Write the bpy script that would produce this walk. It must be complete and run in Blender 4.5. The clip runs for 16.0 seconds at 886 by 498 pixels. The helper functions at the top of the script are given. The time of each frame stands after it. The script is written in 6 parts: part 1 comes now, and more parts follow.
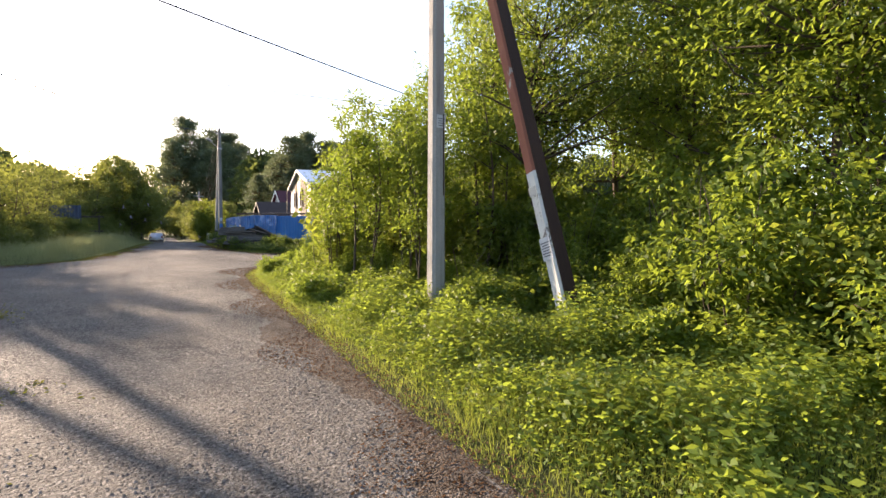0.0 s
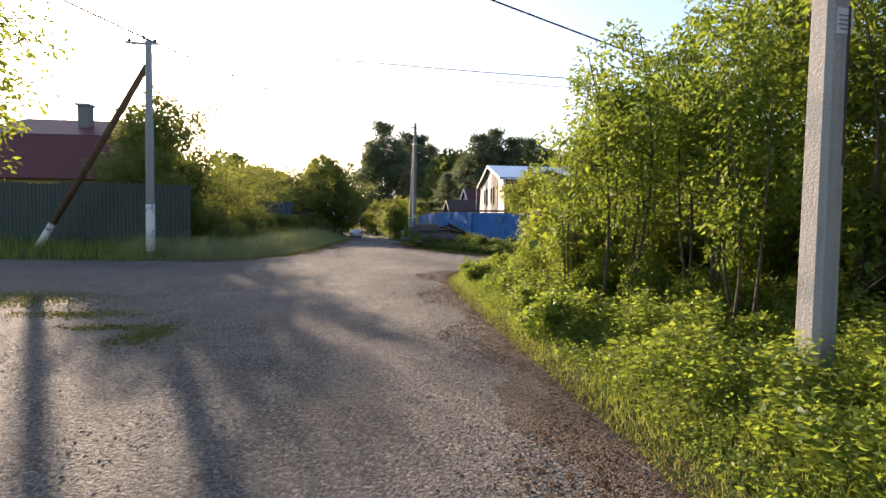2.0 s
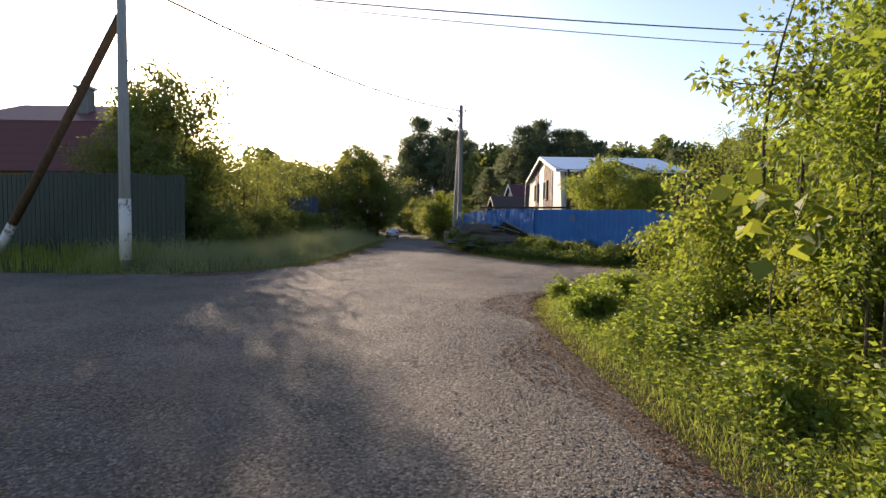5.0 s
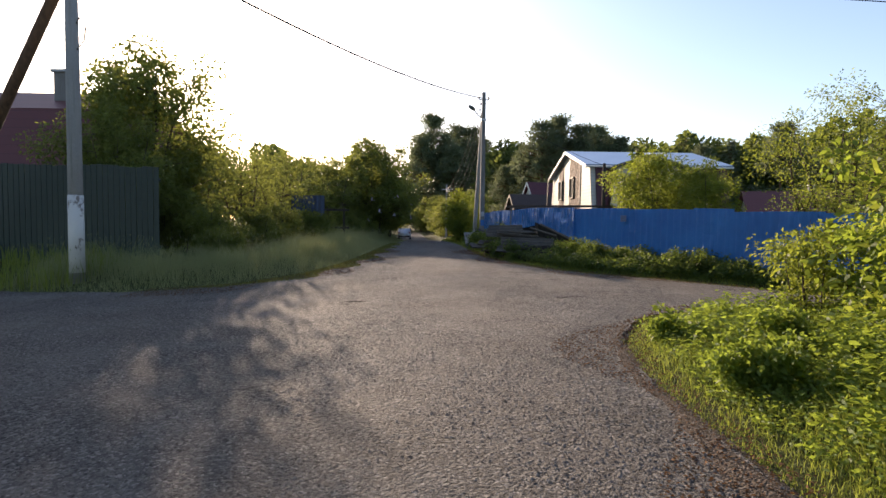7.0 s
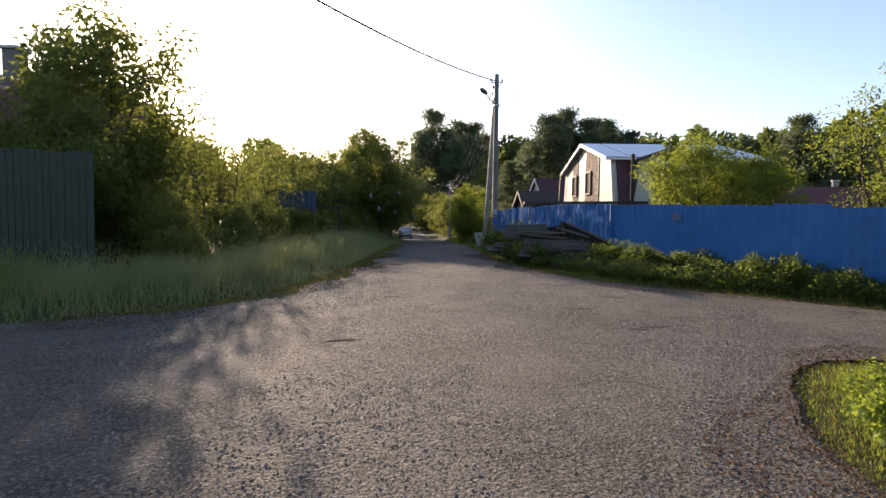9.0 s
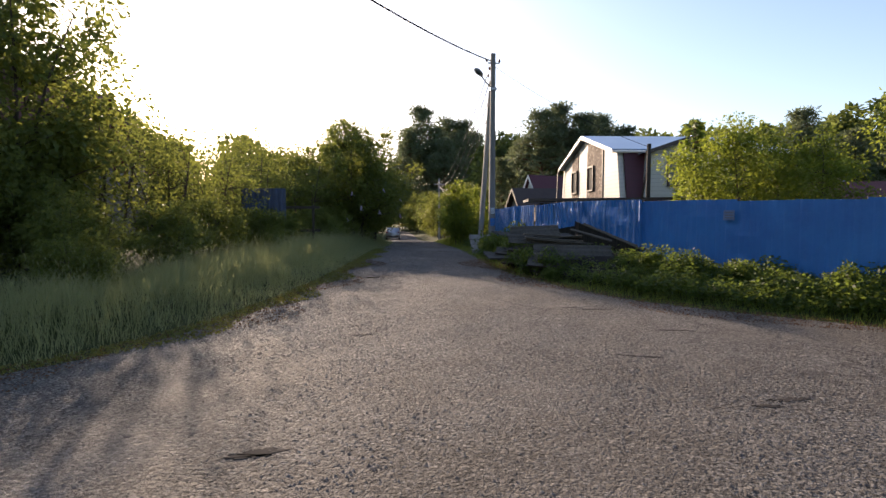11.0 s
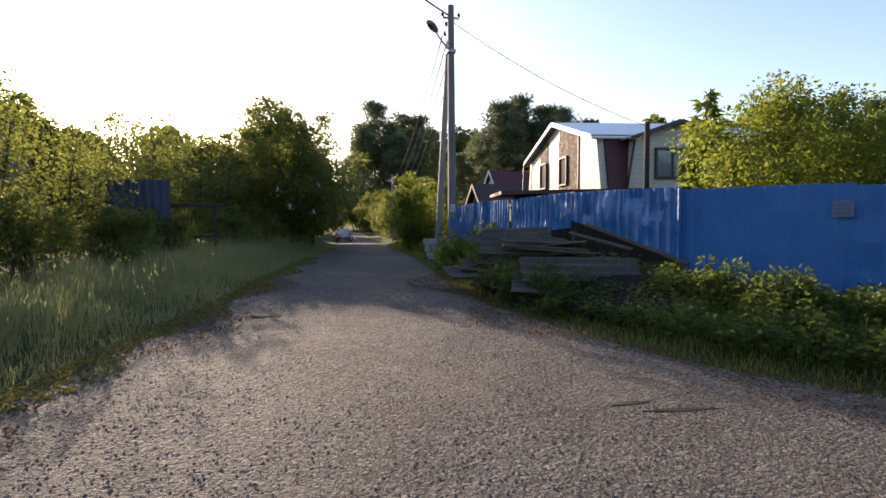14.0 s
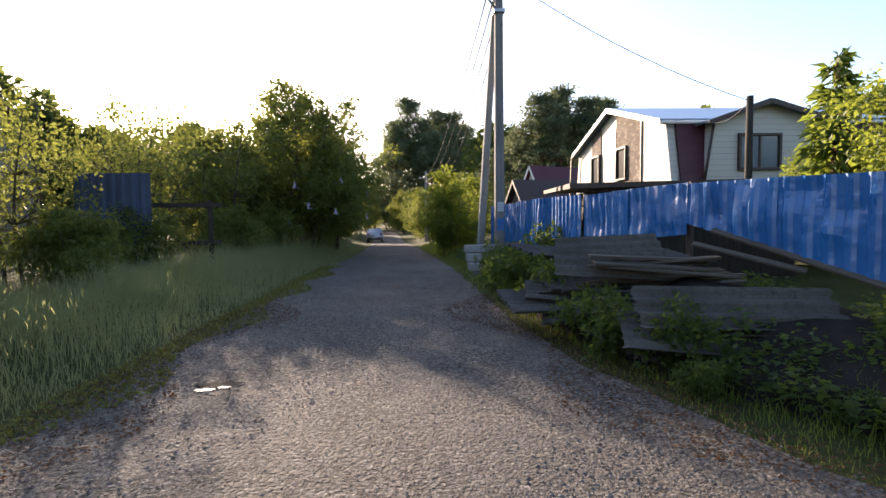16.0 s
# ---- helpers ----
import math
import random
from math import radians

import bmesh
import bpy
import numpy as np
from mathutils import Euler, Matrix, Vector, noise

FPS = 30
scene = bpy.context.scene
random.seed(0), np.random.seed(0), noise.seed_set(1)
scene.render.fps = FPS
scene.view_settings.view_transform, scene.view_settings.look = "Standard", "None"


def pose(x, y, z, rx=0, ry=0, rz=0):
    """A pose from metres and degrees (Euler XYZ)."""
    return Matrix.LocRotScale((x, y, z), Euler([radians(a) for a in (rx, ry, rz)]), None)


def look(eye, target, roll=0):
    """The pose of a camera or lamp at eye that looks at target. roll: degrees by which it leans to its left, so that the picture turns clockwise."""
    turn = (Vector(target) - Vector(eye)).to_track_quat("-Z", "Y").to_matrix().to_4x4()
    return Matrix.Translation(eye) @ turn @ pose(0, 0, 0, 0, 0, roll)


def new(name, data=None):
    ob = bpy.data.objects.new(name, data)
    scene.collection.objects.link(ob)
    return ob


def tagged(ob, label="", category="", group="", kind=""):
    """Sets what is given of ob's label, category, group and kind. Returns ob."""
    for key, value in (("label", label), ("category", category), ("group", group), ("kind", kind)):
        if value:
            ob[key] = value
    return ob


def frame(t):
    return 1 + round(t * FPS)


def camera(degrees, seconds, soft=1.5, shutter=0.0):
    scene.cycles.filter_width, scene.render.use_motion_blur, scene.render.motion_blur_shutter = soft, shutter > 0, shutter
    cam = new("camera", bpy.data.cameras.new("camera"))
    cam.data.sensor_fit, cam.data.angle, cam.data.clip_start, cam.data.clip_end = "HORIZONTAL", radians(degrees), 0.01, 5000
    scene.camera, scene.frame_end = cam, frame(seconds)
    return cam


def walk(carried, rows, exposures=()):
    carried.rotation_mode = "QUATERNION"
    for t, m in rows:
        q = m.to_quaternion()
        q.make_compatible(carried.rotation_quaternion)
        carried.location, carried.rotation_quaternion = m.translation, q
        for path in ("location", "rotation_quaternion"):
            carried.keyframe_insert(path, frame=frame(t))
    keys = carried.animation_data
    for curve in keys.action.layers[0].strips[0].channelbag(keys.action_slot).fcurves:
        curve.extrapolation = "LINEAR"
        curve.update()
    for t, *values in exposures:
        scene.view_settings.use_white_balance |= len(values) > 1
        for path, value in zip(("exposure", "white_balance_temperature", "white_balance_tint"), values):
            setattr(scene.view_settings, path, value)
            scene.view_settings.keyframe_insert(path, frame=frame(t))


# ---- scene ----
cam = camera(78.9, 16.0)
PATH = [
    (0.0, pose(0.000, 0.000, 1.533, 87.56, -0.11, -24.00)),
    (0.5, pose(-0.010, 0.940, 1.525, 87.60, -0.36, -15.72)),
    (1.0, pose(-0.078, 1.856, 1.504, 87.49, -0.47, -10.06)),
    (1.5, pose(-0.114, 2.725, 1.479, 87.46, -0.53, -7.28)),
    (2.0, pose(-0.165, 3.581, 1.488, 87.34, -0.83, -5.10)),
    (2.5, pose(-0.181, 4.432, 1.486, 87.32, -0.67, -4.11)),
    (3.0, pose(-0.181, 5.228, 1.504, 87.26, -0.47, -2.88)),
    (3.5, pose(-0.231, 6.027, 1.502, 87.17, -0.57, -2.82)),
    (4.0, pose(-0.319, 6.825, 1.520, 87.17, -0.69, -2.47)),
    (4.5, pose(-0.408, 7.643, 1.511, 87.17, -0.71, -2.03)),
    (5.0, pose(-0.496, 8.430, 1.517, 87.12, -0.72, -1.26)),
    (7.5, pose(-1.009, 12.153, 1.586, 87.00, -0.74, -0.13)),
    (8.0, pose(-1.107, 12.893, 1.566, 86.97, -0.75, -0.18)),
    (8.5, pose(-1.198, 13.647, 1.586, 86.84, -0.65, -0.10)),
    (11.0, pose(-1.277, 17.301, 1.644, 86.75, -0.13, -1.33)),
    (11.5, pose(-1.213, 18.052, 1.660, 86.74, -0.04, -2.35)),
    (12.0, pose(-1.095, 18.789, 1.659, 86.82, 0.06, -4.32)),
    (12.5, pose(-1.027, 19.549, 1.665, 86.72, 0.17, -5.38)),
    (13.0, pose(-0.928, 20.312, 1.641, 86.75, 0.23, -5.85)),
    (13.5, pose(-0.906, 21.098, 1.671, 86.64, 0.39, -5.85)),
    (14.0, pose(-0.835, 21.849, 1.647, 86.70, 0.44, -5.82)),
    (14.5, pose(-0.851, 22.635, 1.668, 86.62, 0.57, -4.67)),
    (15.0, pose(-0.846, 23.379, 1.695, 86.70, 0.54, -3.56)),
    (15.5, pose(-0.848, 24.135, 1.695, 86.58, 0.57, -2.56)),
    (16.0, pose(-0.810, 24.888, 1.711, 86.58, 0.65, -2.28)),
]
EXPOSURES = [(0.0, 1.75, 7400, 21), (1.0, 1.2, 7200, 21), (1.5, 1.42, 7300, 21), (2.0, 1.42, 7300, 21), (3.5, 1.22, 7300, 21), (5.0, 1.12, 7300, 21), (8.5, 1.05, 7150, 21), (13.0, 1.08, 7150, 22), (14.5, 1.22, 7150, 22), (16.0, 1.55, 7150, 22)]
walk(cam, PATH, EXPOSURES)

# ---- world, sun, exposure ----
SUN_LEFT, SUN_HIGH = 24.4, 15.9          # degrees left of +y, and above the horizon
world = bpy.data.worlds.new("sky")
scene.world = world
world.use_nodes = True
wn = world.node_tree
sky = wn.nodes.new("ShaderNodeTexSky")
sky.sky_type, sky.sun_disc = "NISHITA", False
sky.sun_elevation, sky.sun_rotation = radians(SUN_HIGH), radians(-SUN_LEFT)
sky.air_density, sky.dust_density, sky.ozone_density = 1.0, 1.0, 2.5
wn.nodes["Background"].inputs["Strength"].default_value = 0.14
wn.links.new(sky.outputs["Color"], wn.nodes["Background"].inputs["Color"])
sun_dir = Vector((-math.sin(radians(SUN_LEFT)) * math.cos(radians(SUN_HIGH)), math.cos(radians(SUN_LEFT)) * math.cos(radians(SUN_HIGH)), math.sin(radians(SUN_HIGH))))
sun = new("sun", bpy.data.lights.new("sun", "SUN"))
sun.data.energy, sun.data.angle, sun.data.color = 4.6, radians(0.6), (1.0, 0.86, 0.68)
sun.matrix_world = look(sun_dir * 60, (0, 0, 0))

# ---- materials ----


class Mat:
    """A node material with short ways to add nodes."""

    def __init__(self, name, rough=0.8, metal=0.0, spec=0.4):
        self.m = bpy.data.materials.new(name)
        self.m.use_nodes = True
        self.n, self.l = self.m.node_tree.nodes, self.m.node_tree.links
        self.b = self.n["Principled BSDF"]
        self.b.inputs["Roughness"].default_value = rough
        self.b.inputs["Metallic"].default_value = metal
        self.b.inputs["Specular IOR Level"].default_value = spec
        self.co = self.n.new("ShaderNodeTexCoord").outputs["Object"]

    def put(self, value, socket):
        if isinstance(value, bpy.types.NodeSocket):
            self.l.new(value, socket)
        elif isinstance(value, (tuple, list)) and len(value) == 3 and socket.type == "RGBA":
            socket.default_value = (*value, 1)
        else:
            socket.default_value = value

    def world_co(self):
        return self.n.new("ShaderNodeNewGeometry").outputs["Position"]

    def noise(self, scale, detail=4.0, rough=0.6, co=None, stretch=None):
        t = self.n.new("ShaderNodeTexNoise")
        t.inputs["Scale"].default_value, t.inputs["Detail"].default_value, t.inputs["Roughness"].default_value = scale, detail, rough
        co = co or self.co
        if stretch:
            v = self.n.new("ShaderNodeVectorMath")
            v.operation = "MULTIPLY"
            self.l.new(co, v.inputs[0])
            v.inputs[1].default_value = stretch
            co = v.outputs[0]
        self.l.new(co, t.inputs["Vector"])
        return t.outputs["Fac"]

    def cells(self, scale, co=None, out="Distance", feature="F1"):
        t = self.n.new("ShaderNodeTexVoronoi")
        t.feature = feature
        t.inputs["Scale"].default_value = scale
        self.l.new(co or self.co, t.inputs["Vector"])
        return t.outputs[out]

    def ramp(self, fac, *stops):
        r = self.n.new("ShaderNodeValToRGB")
        e = r.color_ramp.elements
        while len(e) < len(stops):
            e.new(0.5)
        for k, (p, c) in zip(e, stops):
            k.position, k.color = p, ((c, c, c, 1) if isinstance(c, float) else (*c, 1))
        self.l.new(fac, r.inputs["Fac"])
        return r.outputs["Color"]

    def mix(self, fac, a, b, kind="MIX"):
        x = self.n.new("ShaderNodeMix")
        x.data_type, x.blend_type = "RGBA", kind
        self.put(fac, x.inputs[0])
        self.put(a, x.inputs[6])
        self.put(b, x.inputs[7])
        return x.outputs[2]

    def math(self, op, a, b=0.0):
        x = self.n.new("ShaderNodeMath")
        x.operation = op
        self.put(a, x.inputs[0])
        self.put(b, x.inputs[1])
        return x.outputs[0]

    def colour(self, c):
        self.put(c, self.b.inputs["Base Color"])
        return self

    def rough(self, r):
        self.put(r, self.b.inputs["Roughness"])
        return self

    def bump(self, h, strength=0.5, dist=0.02, before=None):
        u = self.n.new("ShaderNodeBump")
        u.inputs["Strength"].default_value, u.inputs["Distance"].default_value = strength, dist
        self.l.new(h, u.inputs["Height"])
        if before:
            self.l.new(before, u.inputs["Normal"])
        self.l.new(u.outputs["Normal"], self.b.inputs["Normal"])
        return u.outputs["Normal"]

    def n_warp(self, co, amount, scale):
        nz = self.n.new("ShaderNodeTexNoise")
        nz.inputs["Scale"].default_value, nz.inputs["Detail"].default_value = scale, 4.0
        self.l.new(co, nz.inputs["Vector"])
        s = self.n.new("ShaderNodeVectorMath")
        s.operation = "SCALE"
        self.l.new(nz.outputs["Color"], s.inputs[0])
        s.inputs["Scale"].default_value = amount
        a = self.n.new("ShaderNodeVectorMath")
        a.operation = "ADD"
        self.l.new(co, a.inputs[0])
        self.l.new(s.outputs[0], a.inputs[1])
        return a.outputs[0]

    def island(self):
        return self.n.new("ShaderNodeNewGeometry").outputs["Random Per Island"]

    def object_random(self):
        return self.n.new("ShaderNodeObjectInfo").outputs["Random"]

    def see_through(self, colour, amount):
        """Adds the light that thin leaves let through."""
        t = self.n.new("ShaderNodeBsdfTranslucent")
        self.put(colour, t.inputs["Color"])
        s = self.n.new("ShaderNodeMixShader")
        s.inputs[0].default_value = amount
        self.l.new(self.b.outputs[0], s.inputs[1])
        self.l.new(t.outputs[0], s.inputs[2])
        self.l.new(s.outputs[0], self.n["Material Output"].inputs["Surface"])
        return self


def leaf_mat(name, dark, light, glow, amount=0.5, rough=0.55):
    m = Mat(name, rough, 0, 0.25)
    r = m.island()
    blotch = m.noise(1.1, 2, 0.5, m.world_co())
    c = m.ramp(r, (0.0, dark), (0.65, light), (1.0, tuple(min(1, v * 1.35) for v in light)))
    c = m.mix(m.ramp(blotch, (0.35, 0.0), (0.7, 0.55)), c, dark)
    m.colour(c)
    g = m.mix(r, glow, tuple(v * 0.62 for v in glow))
    return m.see_through(g, amount).m


LEAF_ROWAN = leaf_mat("rowan_leaf", (0.05, 0.095, 0.016), (0.115, 0.175, 0.03), (0.33, 0.43, 0.05))
LEAF_WILLOW = leaf_mat("willow_leaf", (0.06, 0.10, 0.02), (0.125, 0.17, 0.03), (0.37, 0.43, 0.055))
LEAF_DARK = leaf_mat("shade_leaf", (0.05, 0.09, 0.02), (0.10, 0.15, 0.032), (0.32, 0.4, 0.055), 0.5)
LEAF_LILAC = leaf_mat("lilac_leaf", (0.05, 0.08, 0.022), (0.10, 0.135, 0.034), (0.32, 0.35, 0.07), 0.5)
LEAF_FAR = leaf_mat("far_leaf", (0.045, 0.075, 0.024), (0.085, 0.12, 0.036), (0.22, 0.26, 0.06), 0.45, 0.6)
LEAF_HERB = leaf_mat("herb_leaf", (0.05, 0.10, 0.02), (0.135, 0.2, 0.038), (0.36, 0.46, 0.06))
# darker than the herb leaf: shade along the fence put into the colour
LEAF_NETTLE_SHADED = leaf_mat("shaded_nettle_leaf", (0.03, 0.06, 0.018), (0.075, 0.115, 0.03), (0.2, 0.27, 0.045))
NEEDLE = leaf_mat("pine_needle", (0.06, 0.09, 0.052), (0.12, 0.155, 0.085), (0.23, 0.27, 0.13), 0.4, 0.65)
GRASS = leaf_mat("grass_blade", (0.075, 0.12, 0.025), (0.165, 0.205, 0.042), (0.4, 0.46, 0.075), 0.45, 0.6)
GRASS_PALE = leaf_mat("seeding_grass_blade", (0.13, 0.16, 0.07), (0.26, 0.28, 0.14), (0.46, 0.48, 0.2), 0.5, 0.55)
LITTER = leaf_mat("dry_litter", (0.07, 0.035, 0.016), (0.17, 0.09, 0.045), (0.18, 0.09, 0.04), 0.2, 0.9)
MOSS = leaf_mat("moss", (0.10, 0.11, 0.025), (0.2, 0.19, 0.05), (0.26, 0.25, 0.05), 0.25, 0.9)


def make_asphalt():
    m = Mat("worn_asphalt", 0.85, 0, 0.3)
    w = m.world_co()
    wob = m.n.new("ShaderNodeVectorMath")
    wob.operation = "ADD"
    m.l.new(w, wob.inputs[0])
    nz = m.n.new("ShaderNodeTexNoise")
    nz.inputs["Scale"].default_value, nz.inputs["Detail"].default_value = 30.0, 3.0
    m.l.new(w, nz.inputs["Vector"])
    sc = m.n.new("ShaderNodeVectorMath")
    sc.operation = "SCALE"
    m.l.new(nz.outputs["Color"], sc.inputs[0])
    sc.inputs["Scale"].default_value = 0.02
    m.l.new(sc.outputs[0], wob.inputs[1])
    p = wob.outputs[0]
    grit, coarse = m.cells(120, p), m.cells(52, p)
    tone = m.n.new("ShaderNodeSeparateColor")
    m.l.new(m.cells(52, p, "Color"), tone.inputs[0])
    big, mid, fine = m.noise(0.4, 6, 0.65, w), m.noise(2.6, 6, 0.7, w), m.noise(22, 5, 0.75, w)
    c = m.ramp(mid, (0.28, (0.076, 0.07, 0.063)), (0.52, (0.122, 0.113, 0.102)), (0.75, (0.17, 0.158, 0.142)))
    c = m.mix(m.ramp(big, (0.45, 0.0), (0.62, 0.75)), c, (0.185, 0.17, 0.151))
    c = m.mix(m.ramp(tone.outputs[0], (0.62, 0.0), (0.92, 0.8)), c, (0.29, 0.272, 0.248))
    c = m.mix(m.ramp(tone.outputs[1], (0.78, 0.0), (0.95, 0.6)), c, (0.07, 0.062, 0.055))
    c = m.mix(m.ramp(fine, (0.5, 0.0), (0.68, 0.7)), c, (0.075, 0.066, 0.058))
    # crumbled pits where the binder has worn out, in broad patches, and browner dusty stretches
    rough = m.ramp(m.noise(0.9, 5, 0.6, w), (0.4, 0.35), (0.6, 1.0))
    pit = m.ramp(m.noise(34, 3, 0.6, p), (0.51, 0.0), (0.57, 1.0))
    pit = m.mix(1.0, pit, rough, "MULTIPLY")
    c = m.mix(m.ramp(m.noise(0.6, 4, 0.6, m.n_warp(w, 0.6, 0.9)), (0.45, 0.0), (0.65, 0.4)), c, (0.14, 0.115, 0.088))
    c = m.mix(m.ramp(pit, (0.0, 0.0), (1.0, 0.9)), c, (0.032, 0.028, 0.024))
    # old cracks and patched seams
    crack = m.cells(0.55, m.n_warp(w, 0.5, 1.3), "Distance", "DISTANCE_TO_EDGE")
    worn = m.ramp(m.noise(0.25, 3, 0.5, w), (0.5, 0.0), (0.6, 1.0))
    line = m.ramp(crack, (0.0, 0.85), (0.012, 0.0))
    c = m.mix(m.mix(1.0, line, worn, "MULTIPLY"), c, (0.05, 0.045, 0.04))
    m.colour(c)
    lump = m.cells(27, p)
    h = m.math("ADD", m.math("MULTIPLY", grit, -0.45), m.math("MULTIPLY", coarse, -0.9))
    h = m.math("ADD", h, m.math("MULTIPLY", lump, -0.9))
    h = m.math("ADD", h, m.math("MULTIPLY", fine, 1.1))
    h = m.math("ADD", h, m.math("MULTIPLY", m.noise(5, 5, 0.7, w), 0.9))
    h = m.math("ADD", h, m.math("MULTIPLY", pit, -0.5))
    m.bump(h, 1.0, 0.026)
    return m.m


def make_soil():
    m = Mat("soil_under_grass", 0.95, 0, 0.15)
    w = m.world_co()
    a, b = m.noise(1.3, 6, 0.65, w), m.noise(14, 5, 0.7, w)
    c = m.ramp(a, (0.3, (0.05, 0.06, 0.018)), (0.55, (0.075, 0.085, 0.024)), (0.75, (0.09, 0.07, 0.038)))
    m.colour(m.mix(m.ramp(b, (0.4, 0.0), (0.75, 0.7)), c, (0.03, 0.032, 0.014)))
    m.bump(m.math("ADD", b, a), 0.9, 0.08)
    return m.m


def make_bark(name, a, b, scale=1.0):
    m = Mat(name, 0.9, 0, 0.2)
    f = m.noise(9 * scale, 6, 0.7, None, (3, 3, 0.5))
    m.colour(m.ramp(f, (0.3, a), (0.7, b)))
    m.bump(f, 0.8, 0.02)
    return m.m


def make_concrete(name, a, b, stain):
    m = Mat(name, 0.85, 0, 0.3)
    big, fine = m.noise(1.6, 5, 0.6, None, (1, 1, 0.35)), m.noise(60, 4, 0.7)
    c = m.mix(m.ramp(big, (0.35, 0.0), (0.7, 1.0)), a, b)
    drip = m.noise(5, 4, 0.7, None, (2.5, 2.5, 0.12))
    c = m.mix(m.ramp(drip, (0.52, 0.0), (0.72, 0.7)), c, stain)
    m.colour(m.mix(m.ramp(fine, (0.3, 0.5), (0.6, 0.0)), c, stain))
    m.bump(m.math("ADD", fine, m.cells(40)), 0.35, 0.01)
    return m.m


def make_wood(name, a, b, axis=(14, 14, 0.8)):
    m = Mat(name, 0.85, 0, 0.25)
    g, k = m.noise(2.2, 6, 0.65, None, axis), m.noise(1.2, 4)
    c = m.ramp(g, (0.3, a), (0.7, b))
    m.colour(m.mix(m.math("MULTIPLY", k, 0.5), c, tuple(v * 0.55 for v in a)))
    m.bump(g, 0.5, 0.01)
    return m.m


def make_paint_metal(name, gloss, dents):
    m = Mat(name, 0.42, 0.0, 0.5)
    w = m.world_co()
    a, d = m.noise(0.9, 5, 0.6, w), m.noise(7, 5, 0.65, w, (1, 1, 0.3))
    c = m.ramp(a, (0.3, (0.003, 0.105, 0.33)), (0.7, (0.006, 0.165, 0.44)))
    c = m.mix(m.ramp(d, (0.55, 0.0), (0.8, 0.4)), c, (0.04, 0.17, 0.42))
    m.colour(m.mix(m.ramp(m.noise(38, 4, 0.7, w), (0.66, 0.0), (0.74, 0.5)), c, (0.12, 0.11, 0.12)))
    m.rough(m.ramp(d, (0.3, gloss), (0.8, gloss + 0.25)))
    m.bump(m.noise(5.5, 3, 0.5, w), dents, 0.04)
    return m.m


def make_siding(name, a, b, pitch, dark=0.35):
    """Horizontal cladding boards with a lap every pitch metres."""
    m = Mat(name, 0.55, 0, 0.4)
    w = m.world_co()
    x = m.n.new("ShaderNodeSeparateXYZ")
    m.l.new(w, x.inputs[0])
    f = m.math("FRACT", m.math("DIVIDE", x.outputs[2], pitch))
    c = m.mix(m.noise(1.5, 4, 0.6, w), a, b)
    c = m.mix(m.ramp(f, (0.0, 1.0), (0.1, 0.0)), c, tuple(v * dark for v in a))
    m.colour(c)
    m.bump(f, 0.6, 0.02)
    return m.m


def make_plain(name, a, b, rough=0.6, metal=0.0, scale=3.0, spec=0.4, fine=40):
    m = Mat(name, rough, metal, spec)
    n1, n2 = m.noise(scale, 5, 0.6), m.noise(fine, 4, 0.7)
    c = m.mix(m.ramp(n1, (0.3, 0.0), (0.7, 1.0)), a, b)
    m.colour(m.mix(m.ramp(n2, (0.55, 0.0), (0.8, 0.5)), c, tuple(v * 0.5 for v in a)))
    m.bump(n2, 0.2, 0.004)
    return m.m


ASPHALT, SOIL = make_asphalt(), make_soil()


def make_dirt():
    m = Mat("brown_gritty_earth", 0.95, 0, 0.15)
    w = m.world_co()
    c = m.ramp(m.noise(3.0, 6, 0.7, w), (0.3, (0.062, 0.044, 0.032)), (0.55, (0.10, 0.075, 0.055)), (0.75, (0.135, 0.108, 0.084)))
    tone = m.n.new("ShaderNodeSeparateColor")
    m.l.new(m.cells(75, w, "Color"), tone.inputs[0])
    c = m.mix(m.ramp(tone.outputs[0], (0.7, 0.0), (0.9, 0.7)), c, (0.2, 0.175, 0.15))
    m.colour(m.mix(m.ramp(m.noise(28, 4, 0.7, w), (0.52, 0.0), (0.6, 0.8)), c, (0.03, 0.024, 0.02)))
    m.bump(m.math("ADD", m.noise(18, 5, 0.7, w), m.math("MULTIPLY", m.cells(60, w), -0.8)), 1.0, 0.025)
    return m.m


DIRT = make_dirt()
EARTH = make_plain("black_rubble_earth", (0.03, 0.025, 0.02), (0.018, 0.015, 0.012), 0.95, 0, 5, 0.1, 18)
BARK = make_bark("grey_brown_bark", (0.05, 0.038, 0.026), (0.12, 0.095, 0.068))
BARK_PINE = make_bark("pine_bark", (0.07, 0.04, 0.024), (0.16, 0.09, 0.05), 0.5)
CONCRETE = make_concrete("weathered_pole_concrete", (0.36, 0.35, 0.33), (0.27, 0.26, 0.245), (0.16, 0.15, 0.14))
CONCRETE_DARK = make_concrete("grey_damp_concrete", (0.22, 0.21, 0.2), (0.15, 0.145, 0.14), (0.09, 0.088, 0.08))


